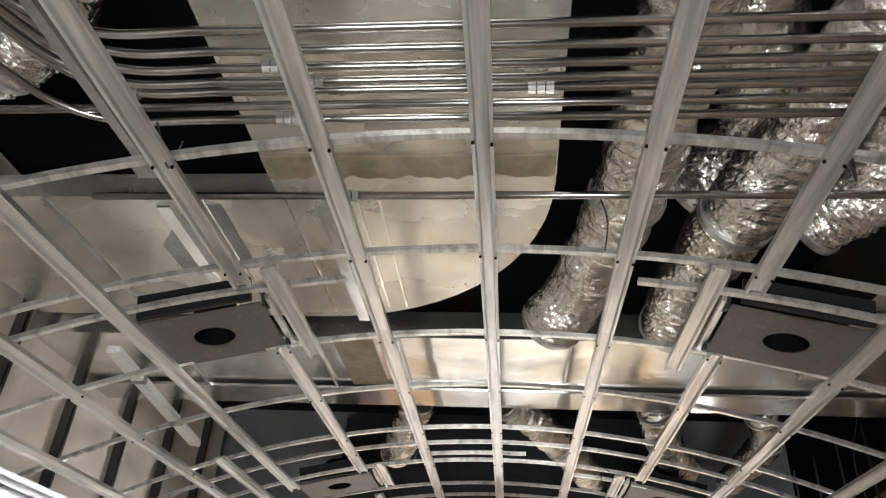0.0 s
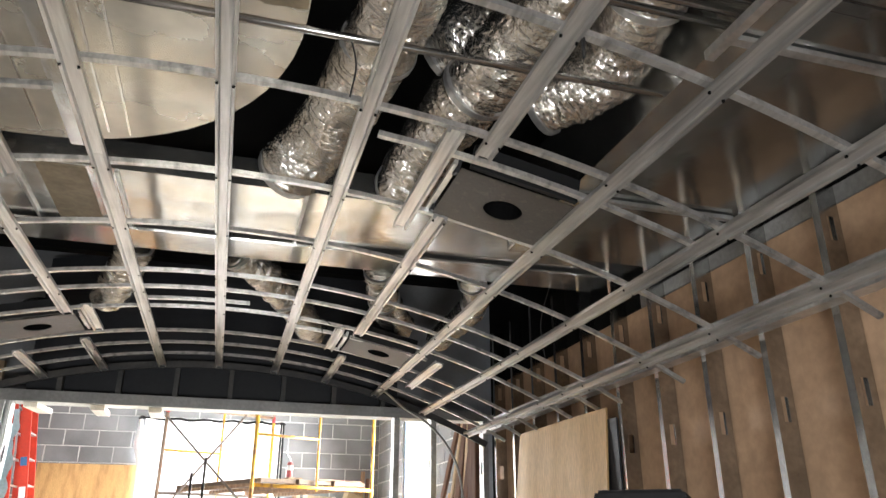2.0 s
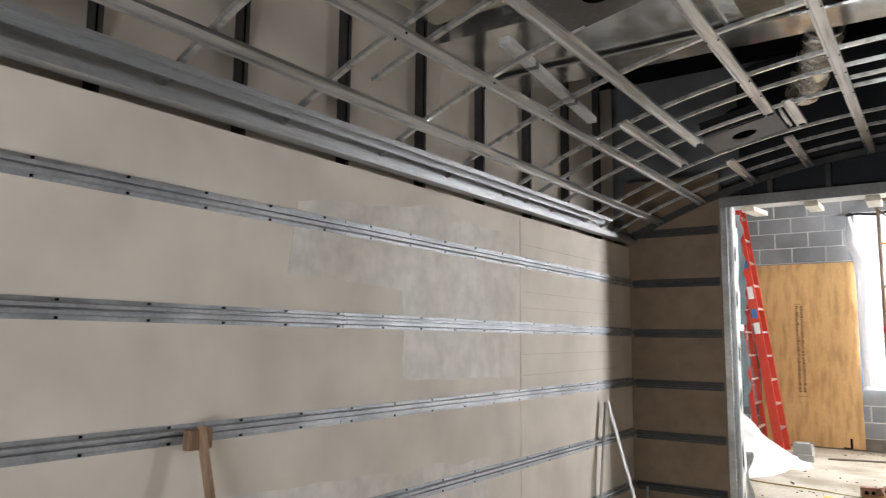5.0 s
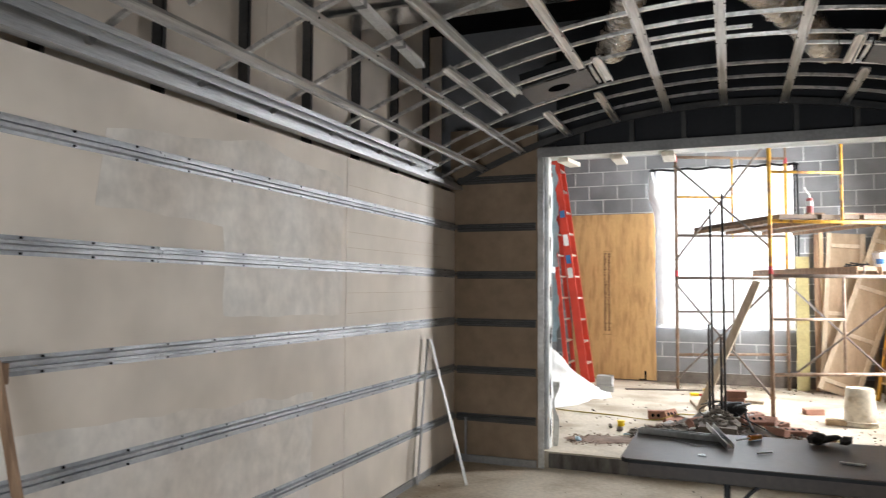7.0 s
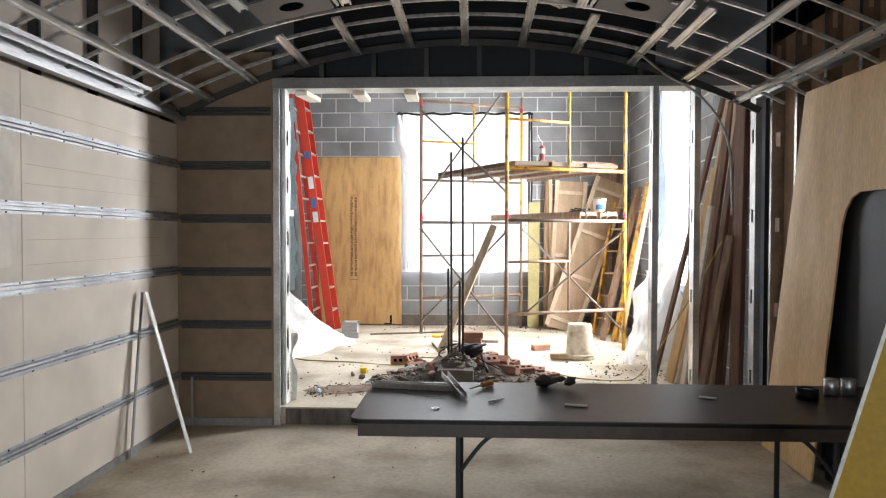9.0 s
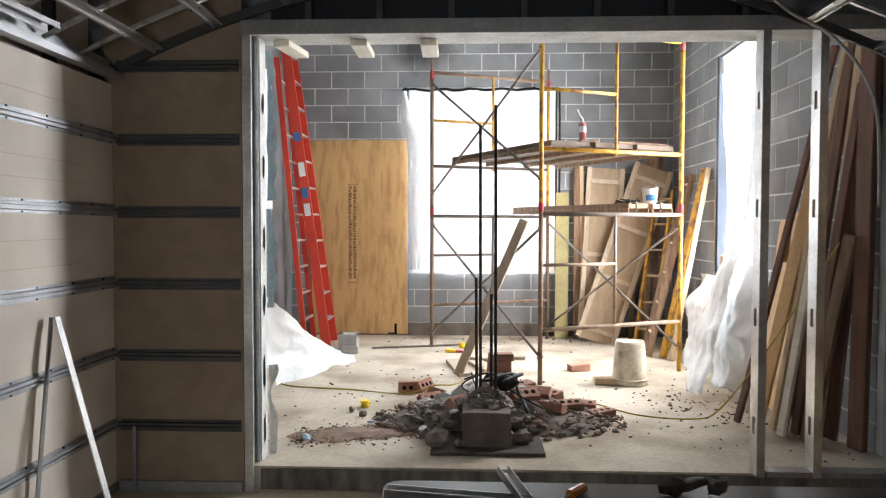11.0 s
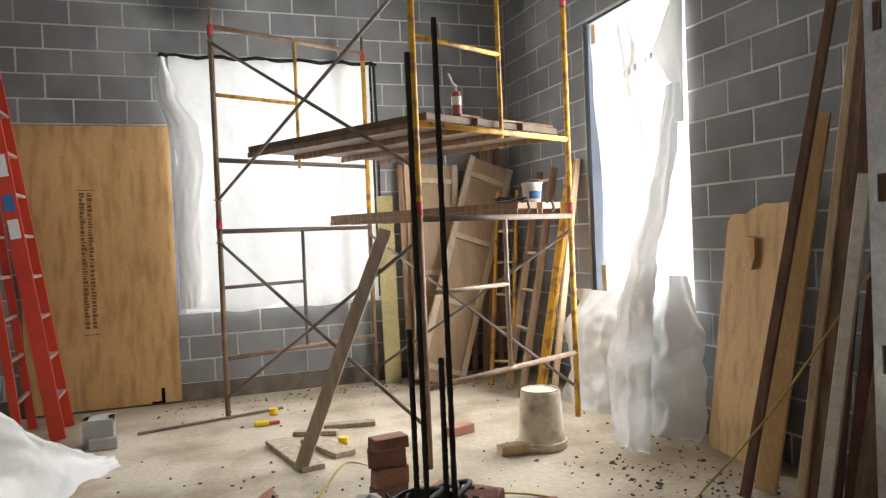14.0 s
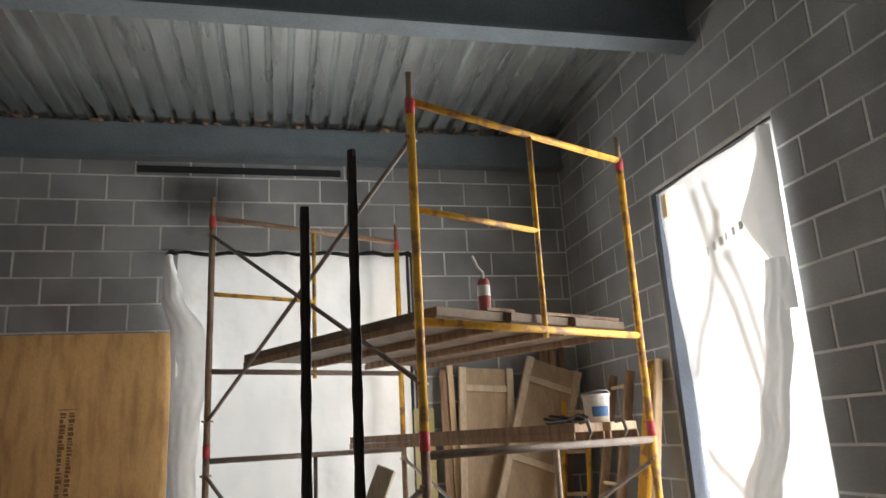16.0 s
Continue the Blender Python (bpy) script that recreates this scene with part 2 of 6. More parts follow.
def foil_material():
    m = material("crinkled_foil", (0.86, 0.84, 0.81), 0.2, 0.97, tint=(0.6, 0.54, 0.46), scale=5, amount=0.7, fine=42, bump=0.9, depth=0.013, stretch=(1, 1, 1))
    return m


def plastic_material(through_share):
    m = bpy.data.materials.new("white_plastic_sheeting")
    m.use_nodes = True
    nt = m.node_tree
    nt.nodes.remove(nt.nodes["Principled BSDF"])
    d, t, g, a, b = [nt.nodes.new("ShaderNode" + k) for k in ("BsdfDiffuse", "BsdfTranslucent", "BsdfGlossy", "MixShader", "MixShader")]
    no = nt.nodes.new("ShaderNodeTexNoise")
    no.inputs["Scale"].default_value = 5
    co = nt.nodes.new("ShaderNodeTexCoord")
    nt.links.new(co.outputs["Object"], no.inputs["Vector"])
    bp = nt.nodes.new("ShaderNodeBump")
    bp.inputs["Strength"].default_value, bp.inputs["Distance"].default_value = 0.5, 0.05
    nt.links.new(no.outputs[0], bp.inputs["Height"])
    for s in (d, t, g):
        nt.links.new(bp.outputs[0], s.inputs["Normal"])
    d.inputs[0].default_value, t.inputs[0].default_value = (0.82, 0.83, 0.83, 1), (0.80, 0.82, 0.83, 1)
    g.inputs["Roughness"].default_value = 0.3
    a.inputs[0].default_value, b.inputs[0].default_value = through_share, 0.06
    nt.links.new(d.outputs[0], a.inputs[1])
    nt.links.new(t.outputs[0], a.inputs[2])
    nt.links.new(a.outputs[0], b.inputs[1])
    nt.links.new(g.outputs[0], b.inputs[2])
    nt.links.new(b.outputs[0], nt.nodes["Material Output"].inputs[0])
    return m


def soot(m, at, size, dark):
    """A smoky patch of uneven outline on a wall, at a place and of a size in metres."""
    nt = m.node_tree
    n = nt.nodes.new
    b = nt.nodes["Principled BSDF"]
    pos, mp, no = n("ShaderNodeNewGeometry"), n("ShaderNodeMapping"), n("ShaderNodeTexNoise")
    mp.vector_type = "TEXTURE"
    mp.inputs["Location"].default_value, mp.inputs["Scale"].default_value = at, size
    no.inputs["Scale"].default_value, no.inputs["Detail"].default_value = 3.5, 4
    ln, add, ra, mix = n("ShaderNodeVectorMath"), n("ShaderNodeMath"), n("ShaderNodeMapRange"), n("ShaderNodeMix")
    ln.operation, mix.data_type, mix.blend_type = "LENGTH", "RGBA", "MULTIPLY"
    nt.links.new(pos.outputs["Position"], mp.inputs["Vector"])
    nt.links.new(pos.outputs["Position"], no.inputs["Vector"])
    nt.links.new(mp.outputs[0], ln.inputs[0])
    nt.links.new(ln.outputs["Value"], add.inputs[0])
    nt.links.new(no.outputs[0], add.inputs[1])
    nt.links.new(add.outputs[0], ra.inputs[0])
    for i, v in enumerate((0.85, 1.6, 1.0, 0.0), 1):
        ra.inputs[i].default_value = v
    src = b.inputs["Base Color"].links[0].from_socket
    mix.inputs[7].default_value = (dark, dark, dark, 1)
    nt.links.new(ra.outputs[0], mix.inputs[0])
    nt.links.new(src, mix.inputs[6])
    nt.links.new(mix.outputs[2], b.inputs["Base Color"])


for k in ("block", "mortar"):
    soot(M[k], (0.30, 11.82, 3.58), (0.40, 0.5, 0.30), 0.28)
for k in ("table", "black_plastic"):
    M[k].node_tree.nodes["Principled BSDF"].inputs["Specular IOR Level"].default_value = 0.25
for k in ("dark", "void_black"):
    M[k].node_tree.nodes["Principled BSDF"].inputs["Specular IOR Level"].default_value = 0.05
M["foil"] = foil_material()
M["plastic"] = plastic_material(0.16)
M["plastic_north"] = plastic_material(0.085)
M["plastic_east"] = plastic_material(0.10)
M["plastic_fold"] = plastic_material(0.032)
RNG = random.Random(7)


# ---- mesh helpers ----
def part(name, bm, mat, parent=None, label="", smooth=False):
    me = bpy.data.meshes.new(name)
    bmesh.ops.recalc_face_normals(bm, faces=bm.faces)
    bm.to_mesh(me)
    bm.free()
    for p in me.polygons:
        p.use_smooth = smooth
    me.materials.append(mat)
    ob = new(name, me)
    ob.parent = parent
    if label:
        ob["label"] = label
    return ob


def empty(name, label, category, group="", kind="", at=(0, 0, 0)):
    ob = new(name)
    ob.location = at
    ob.empty_display_size = 0.05
    return tagged(ob, label, category, group, kind)


def box(bm, x0, x1, y0, y1, z0, z1, m=None):
    vs = [bm.verts.new((x, y, z)) for x in (x0, x1) for y in (y0, y1) for z in (z0, z1)]
    for f in ((0, 1, 3, 2), (4, 6, 7, 5), (0, 4, 5, 1), (2, 3, 7, 6), (0, 2, 6, 4), (1, 5, 7, 3)):
        bm.faces.new([vs[i] for i in f])
    if m is not None:
        for v in vs:
            v.co = m @ v.co
    return vs


def boxes(*args, m=None):
    bm = bmesh.new()
    for a in args:
        box(bm, *a, m=m)
    return bm


def bevelled(bm, w=0.004, seg=1):
    bmesh.ops.bevel(bm, geom=bm.edges[:], offset=w, segments=seg, affect="EDGES", clamp_overlap=True)
    return bm


def sweep(bm, prof, frames, closed=True):
    """A closed 2D profile carried along frames of (place, side, out)."""
    rings = [[bm.verts.new(Vector(o) + Vector(s) * u + Vector(n) * v) for u, v in prof] for o, s, n in frames]
    k = len(prof)
    for a, b in zip(rings, rings[1:]):
        for i in range(k if closed else k - 1):
            j = (i + 1) % k
            bm.faces.new((a[i], a[j], b[j], b[i]))
    if closed:
        bm.faces.new(rings[0])
        bm.faces.new(rings[-1][::-1])
    return bm


def straight(bm, prof, p, q, side, out):
    return sweep(bm, prof, [(p, side, out), (q, side, out)])


def beam(bm, p, q, w, h, hint=(0, 0, 1)):
    """A box of width w and height h along the line from p to q."""
    p, q = Vector(p), Vector(q)
    d = (q - p).normalized()
    s = d.cross(Vector(hint)).normalized()
    n = s.cross(d)
    return straight(bm, [(-w / 2, -h / 2), (w / 2, -h / 2), (w / 2, h / 2), (-w / 2, h / 2)], p, q, s, n)


def tube(bm, pts, r, seg=8, radii=None):
    pts = [Vector(p) for p in pts]
    frames, side = [], None
    for i, p in enumerate(pts):
        d = (pts[min(i + 1, len(pts) - 1)] - pts[max(i - 1, 0)]).normalized()
        if side is None:
            side = d.cross(Vector((0.31, 0.17, 0.93)))
        side = (side - d * side.dot(d)).normalized()
        k = radii[i] if radii else 1
        frames.append((p, side * k, d.cross(side) * k))
    return sweep(bm, [(r * math.cos(2 * math.pi * i / seg), r * math.sin(2 * math.pi * i / seg)) for i in range(seg)], frames)


def smooth_line(pts, n=8):
    """Points along a soft curve through pts."""
    p = [Vector(v) for v in pts]
    p = [p[0] * 2 - p[1]] + p + [p[-1] * 2 - p[-2]]
    out = []
    for i in range(1, len(p) - 2):
        for k in range(n):
            t = k / n
            out.append(0.5 * ((2 * p[i]) + (p[i + 1] - p[i - 1]) * t + (2 * p[i - 1] - 5 * p[i] + 4 * p[i + 1] - p[i + 2]) * t * t
                              + (3 * p[i] - p[i - 1] - 3 * p[i + 1] + p[i + 2]) * t ** 3))
    return out + [p[-2]]


def slab(bm, outline, z0, z1):
    """An upright prism over a plan outline."""
    a = [bm.verts.new((x, y, z0)) for x, y in outline]
    b = [bm.verts.new((x, y, z1)) for x, y in outline]
    bm.faces.new(a[::-1])
    bm.faces.new(b)
    for i in range(len(a)):
        j = (i + 1) % len(a)
        bm.faces.new((a[i], a[j], b[j], b[i]))
    return bm


def lathe(bm, prof, at=(0, 0, 0), seg=20):
    rings = [[bm.verts.new((at[0] + r * math.cos(2 * math.pi * i / seg), at[1] + r * math.sin(2 * math.pi * i / seg), at[2] + z)) for i in range(seg)] for r, z in prof]
    for a, b in zip(rings, rings[1:]):
        for i in range(seg):
            j = (i + 1) % seg
            bm.faces.new((a[i], a[j], b[j], b[i]))
    bm.faces.new(rings[0])
    bm.faces.new(rings[-1][::-1])
    return bm


def sheet(bm, f, nu, nv):
    g = [[bm.verts.new(f(i / nu, j / nv)) for j in range(nv + 1)] for i in range(nu + 1)]
    for i in range(nu):
        for j in range(nv):
            bm.faces.new((g[i][j], g[i + 1][j], g[i + 1][j + 1], g[i][j + 1]))
    return bm


def rock(bm, at, r, rng, flat=0.7):
    vs = bmesh.ops.create_icosphere(bm, subdivisions=1, radius=1)["verts"]
    sc = Vector((rng.uniform(0.6, 1.3), rng.uniform(0.6, 1.3), rng.uniform(0.5, 1) * flat))
    turn = Euler((rng.uniform(-0.4, 0.4), rng.uniform(-0.4, 0.4), rng.uniform(0, 6.28))).to_matrix()
    for v in vs:
        k = rng.uniform(0.65, 1.2)
        v.co = turn @ Vector((v.co.x * sc.x * k, v.co.y * sc.y * k, v.co.z * sc.z * k)) * r + Vector(at)


# ---- the setting: plan numbers ----
XL, XR = -1.13, 3.33          # faces of the framed room's side walls
YB = 6.74                     # front of the end wall with the opening
YS = -1.25                    # wall behind the start
FZ = -0.13                    # lower floor; the block room's slab is at 0
OX0, OX1, OZ = -0.32, 2.51, 2.50
YF, XE, XW = 11.82, 3.42, -1.38
XC, ZC, RV = 1.10, 2.785, 4.8


def vault(x):
    return ZC - RV + math.sqrt(RV * RV - (x - XC) ** 2)


def vault_frame(x):
    a = math.asin((x - XC) / RV)
    return Vector((math.cos(a), 0, -math.sin(a))), Vector((math.sin(a), 0, math.cos(a)))


HAT = [(-0.028, 0.022), (-0.028, 0), (-0.019, 0), (-0.015, 0.013), (0.015, 0.013), (0.019, 0), (0.028, 0), (0.028, 0.022)]
HAT_WALL = [(-0.034, 0), (-0.034, 0.003), (-0.020, 0.003), (-0.016, 0.024), (-0.0045, 0.024), (-0.004, 0.006), (0.004, 0.006), (0.0045, 0.024), (0.016, 0.024), (0.020, 0.003), (0.034, 0.003), (0.034, 0)]


def structure(name, bm, mat, label, category="wall"):
    return tagged(part(name, bm, mat), label, category, kind="structure")


structure("floor_lower", boxes((-1.4, 3.6, YS - 0.3, YB + 0.06, FZ - 0.2, FZ)), M["slab"], "dusty pale concrete floor of the framed room", "floor")
structure("floor_upper", boxes((XW - 0.3, XE + 0.3, YB + 0.064, YF + 0.3, -0.25, 0)), M["slab"], "dusty tan concrete slab strewn with debris", "floor")
structure("slab_edge", boxes((OX0 + 0.02, XE, YB + 0.045, YB + 0.062, FZ, -0.012)), M["slab_edge"], "dark streaked concrete step face below the opening", "step")

# left wall: board panels with steel furring
wl = empty("wall_west", "tan sheathing board wall with horizontal steel furring", "wall", kind="structure")
for y0, y1, z0, z1 in ((YS, 1.16, FZ, 2.2), (1.163, 4.80, FZ, 2.2), (4.808, YB, FZ, 2.2)):
    part("panel", boxes((XL - 0.05, XL, y0, y1, z0, z1)), M["sheathing"], wl)
for y0, y1 in ((YS, 1.6), (1.604, 4.1), (4.104, YB)):
    part("panel", boxes((XL - 0.2, XL - 0.13, y0, y1, 2.204, 3.7)), M["sheathing"], wl)
part("ledge", boxes((XL - 0.128, XL - 0.05, YS, YB, 2.12, 2.19)), M["galv_dark"], wl)
y = 0.2
while y < YB - 0.1:
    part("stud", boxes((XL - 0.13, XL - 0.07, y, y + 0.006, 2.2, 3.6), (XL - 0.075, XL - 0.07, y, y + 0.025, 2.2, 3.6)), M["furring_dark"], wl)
    y += 0.6096
for z in (2.02, 1.72, 1.62, 1.33, 1.2):
    part("score_line", boxes((XL, XL + 0.0012, 4.83, YB - 0.3, z, z + 0.002)), M["ply_pale"], wl)
for i, z in enumerate((1.895, 1.485, 1.075, 0.665, 0.255)):
    ends = ((YS, 3.2), (3.18, YB - 0.012))
    for n, (y0, y1) in enumerate(ends):
        bm = bmesh.new()
        o = 0.003 * n
        rise = lambda y: z + 0.006 * (YB - y)
        straight(bm, HAT_WALL, (XL + o, y0, rise(y0)), (XL + o, y1, rise(y1)), (0, 0, 1), (1, 0, 0))
        ch = part("furring_channel", bm, M["furring"], wl)
        sc = bmesh.new()
        y = 0.3 + 0.1 * i
        while y < y1:
            if y > y0:
                for dz in (-0.027, 0.027):
                    box(sc, XL + 0.003, XL + 0.011, y - 0.004, y + 0.004, rise(y) + dz - 0.004, rise(y) + dz + 0.004)
            y += 0.305
        part("screws", sc, M["dark"], ch)


def skim_patch(outline, seed):
    """A thin coat on the boards with a wavering edge, over (y, z) corners."""
    pts = []
    for (y0, z0), (y1, z1) in zip(outline, outline[1:] + outline[:1]):
        for i in range(12):
            t = i / 12
            p = Vector((y0 + (y1 - y0) * t, z0 + (z1 - z0) * t, seed))
            pts.append((p.x + 0.03 * noise.noise(p * 4), max(p.y + 0.03 * noise.noise(p * 4 + Vector((9, 0, 0))), FZ + 0.052)))
    bm = bmesh.new()
    a = [bm.verts.new((XL + 0.0002, y, z)) for y, z in pts]
    b = [bm.verts.new((XL + 0.0011, y, z)) for y, z in pts]
    bm.faces.new(b)
    for i in range(len(a)):
        j = (i + 1) % len(a)
        bm.faces.new((a[i], a[j], b[j], b[i]))
    part("skim_patch", bm, M["skim"], wl, "pale skim coat patch")


skim_patch([(YS + 0.1, FZ), (4.42, FZ), (4.43, 0.76), (3.4, 0.82), (2.4, 0.86), (YS + 0.1, 0.9)], 1.0)
skim_patch([(2.85, 1.70), (3.6, 1.66), (3.62, 1.22), (4.74, 1.20), (4.76, 2.05), (3.9, 2.12), (2.9, 2.0)], 2.0)
part("bottom_track", boxes((XL, XL + 0.012, YS, YB, FZ, FZ + 0.05)), M["galv_dark"], wl)

# end wall, left of the opening
wb = empty("wall_north_inner", "tan sheathing wall with furring beside the opening, shade in its colour", "wall", kind="structure")
part("panel", boxes((XL - 0.04, OX0 - 0.062, YB, YB + 0.05, FZ, OZ + 0.25)), M["sheathing_shaded"], wb)
for i, z in enumerate((2.30, 1.885, 1.475, 1.065, 0.655, 0.25)):
    bm = bmesh.new()
    straight(bm, HAT_WALL, (XL + 0.03, YB, z), (OX0 - 0.075, YB, z), (0, 0, 1), (0, -1, 0))
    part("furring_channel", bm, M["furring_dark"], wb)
part("base_channel", boxes((XL + 0.03, OX0 - 0.07, YB - 0.02, YB - 0.001, FZ, FZ + 0.06), (XL + 0.11, XL + 0.13, YB - 0.03, YB - 0.022, FZ, 0.25)), M["galv_dark"], wb)


def stud(bm, x, y, z0, z1, w=0.09, flange=0.04, holes=(), axis="y", turn=1):
    """A C stud; the web is in the x-z plane (axis y) or the y-z plane (axis x), with knockouts at the heights given."""
    t = 0.0025
    zs = [z0]
    for h in sorted(holes):
        zs += [h - 0.05, h + 0.05]
    zs.append(z1)

    def b(a0, a1, c0, c1, e0, e1):
        if axis == "x":
            box(bm, x + a0, x + a1, y + c0, y + c1, e0, e1)
        else:
            box(bm, x + c0, x + c1, y + a0, y + a1, e0, e1)
    f = sorted((0, flange * turn))
    for e0, e1 in zip(zs[::2], zs[1::2]):
        b(0, w, 0, t, e0, e1)
    for h in holes:
        b(0, w * 0.32, 0, t, h - 0.05, h + 0.05)
        b(w * 0.68, w, 0, t, h - 0.05, h + 0.05)
    b(-t, 0, f[0], f[1], z0, z1)
    b(w, w + t, f[0], f[1], z0, z1)
    l = flange * turn
    b(0, 0.012, *sorted((l, l - turn * t)), z0, z1)
    b(w - 0.012, w, *sorted((l, l - turn * t)), z0, z1)


# frame of the opening: posts, lintel, black lunette under the vault
op = empty("opening_frame", "galvanised steel stud frame round the wide opening", "door frame", kind="structure")
for name, x, turn in (("jamb_post", OX0 - 0.058, 1), ("jamb_post", OX1, 1), ("jamb_post", 2.82, 1), ("jamb_post", 3.27, 1)):
    bm = bmesh.new()
    z0 = FZ if x < 0 else 0.0
    stud(bm, x, YB, z0, OZ, w=0.10 if x > 0 else 0.14, flange=0.045 if x > 0 else 0.05, holes=(0.28, 0.89, 1.5, 2.1), axis="y", turn=turn)
    part(name, bm, M["galv"] if x < 3 else M["galv_dark"], op)
part("sill_track", boxes((OX1 + 0.06, 3.33, YB - 0.002, YB + 0.10, 0.001, 0.03)), M["galv_dark"], op)
part("lintel", boxes((OX0 - 0.06, XE - 0.02, YB - 0.004, YB + 0.36, OZ, OZ + 0.028)), M["white"], op)
part("header_track", boxes((OX0 - 0.06, XR, YB - 0.016, YB - 0.006, OZ - 0.03, OZ + 0.05)), M["galv_dark"], op)

rv = empty("reveal_west", "torn plaster and steel reveal beside the opening", "wall", kind="structure")
part("stud_web", boxes((OX0 - 0.03, OX0, YB + 0.145, YB + 0.26, 0, OZ)), M["white"], rv)
# flat black faces stand for the shade in the torn holes
bm = bmesh.new()
for z in (0.18, 0.52, 0.95, 1.33, 1.75, 2.12):
    h = RNG.uniform(0.07, 0.13)
    y = YB + 0.160 + RNG.uniform(0, 0.02)
    pts = [(y + 0.035 + (0.026 + 0.018 * noise.noise(Vector((z * 9, k * 1.3, 0)))) * math.cos(k * 0.6283), z + (h + 0.04 * noise.noise(Vector((z * 5, k * 1.1, 3)))) * math.sin(k * 0.6283)) for k in range(10)]
    bm.faces.new([bm.verts.new((OX0 + 0.0025, py, pz)) for py, pz in pts])
part("knockout", bm, M["dark"], rv)
for z0, z1, d in ((0.9, 1.5, 0.02), (1.55, 2.45, 0.03), (0.0, 0.55, 0.015)):
    bm = bmesh.new()

    def torn(u, v, z0=z0, z1=z1, d=d):
        z = z0 + (z1 - z0) * v
        n = noise.noise(Vector((u * 3, z * 6, d * 40)))
        return Vector((OX0 + 0.006 + 0.06 * u * (0.45 + n) + 0.007 * n, YB + 0.275 + 0.02 * u + 0.03 * n * u, z))
    sheet(bm, torn, 4, 26)
    ob = part("torn_membrane", bm, M["blue_wrap"] if z0 != 0.0 else M["white"], rv, "torn blue wall membrane")

lu = empty("lunette", "black board infill with dark studs under the curved ceiling", "wall", kind="structure")
bm = bmesh.new()
n = 40
xs = [XL + (XR - XL) * i / n for i in range(n + 1)]
for a, b in zip(xs, xs[1:]):
    za, zb = vault(a) + 0.1, vault(b) + 0.1
    vs = [bm.verts.new(p) for p in ((a, YB + 0.1, OZ - 0.28 if a < OX0 or a > 2.6 else OZ + 0.03), (b, YB + 0.1, OZ - 0.28 if a < OX0 or a > 2.6 else OZ + 0.03), (b, YB + 0.1, zb + 0.9), (a, YB + 0.1, za + 0.9))]
    if a >= OX0 - 0.02 and a < 2.5:
        bm.faces.new(vs)
bmesh.ops.remove_doubles(bm, verts=bm.verts[:], dist=0.0005)
part("board", bm, M["black_board"], lu)
for i in range(8):
    x = -0.42 + i * 0.402
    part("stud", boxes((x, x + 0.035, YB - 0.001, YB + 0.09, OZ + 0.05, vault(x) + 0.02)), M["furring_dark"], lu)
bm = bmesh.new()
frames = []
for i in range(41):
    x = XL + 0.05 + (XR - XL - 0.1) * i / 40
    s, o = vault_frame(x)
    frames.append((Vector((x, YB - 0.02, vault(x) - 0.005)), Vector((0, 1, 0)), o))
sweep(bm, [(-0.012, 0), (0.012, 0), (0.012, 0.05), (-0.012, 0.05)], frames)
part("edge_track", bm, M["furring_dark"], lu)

# right wall: steel studs before brown board
wr = empty("wall_east", "open steel stud wall with brown board behind", "wall", kind="structure")
for y0, y1 in ((YS, -0.2), (-0.197, 2.24), (2.243, 4.68), (4.683, YB + 0.1)):
    part("panel", boxes((XE + 0.005, XE + 0.03, y0, y1, FZ, 2.79)), M["brown"], wr)
y = 2.93 - 0.4064 * 10
while y < YB - 0.05:
    bm = bmesh.new()
    stud(bm, XR, y, FZ + 0.02, 3.2, w=0.088, flange=0.036, holes=(0.18, 0.81, 1.43, 2.05, 2.68), axis="x", turn=1)
    part("stud", bm, M["stud_steel"], wr)
    y += 0.4064
part("header_strip", boxes((XE + 0.004, XE + 0.02, 2.4, 4.4, 2.794, 2.87)), M["galv_dark"], wr, "bare metal strip over the brown board")
part("floor_track", boxes((XR - 0.004, XE, YS, YB, FZ, FZ + 0.03)), M["galv_dark"], wr)
part("top_track", boxes((XR - 0.075, XR - 0.004, YS, YB - 0.02, 2.365, 2.37), (XR - 0.078, XR - 0.075, YS, YB - 0.02, 2.365, 2.40),
                        (XR - 0.008, XR - 0.004, YS, YB - 0.02, 2.37, 2.485), (XR - 0.03, XR - 0.008, YS, YB - 0.02, 2.48, 2.485)), M["galv"], wr)
ct = empty("cornice_track", "bent galvanised perimeter track along the tan wall", "track", kind="structure")
for nm, bx in (("ledge", (XL + 0.002, XL + 0.075, YS, YB - 0.02, 2.225, 2.23)), ("lip", (XL + 0.075, XL + 0.079, YS, YB - 0.02, 2.22, 2.255)), ("lip", (XL + 0.03, XL + 0.034, YS, YB - 0.02, 2.23, 2.285)),
               ("web", (XL + 0.10, XL + 0.105, YS, 5.95, 2.285, 2.325)), ("ledge", (XL + 0.105, XL + 0.165, YS, 5.95, 2.32, 2.325)), ("lip", (XL + 0.16, XL + 0.165, YS, 5.95, 2.30, 2.32)),
               ("web", (XL + 0.002, XL + 0.006, YS, YB - 0.02, 2.23, 2.33)), ("ledge", (XL - 0.02, XL + 0.03, YS, YB - 0.02, 2.285, 2.289))):
    part(nm, boxes(bx), M["cornice"], ct)

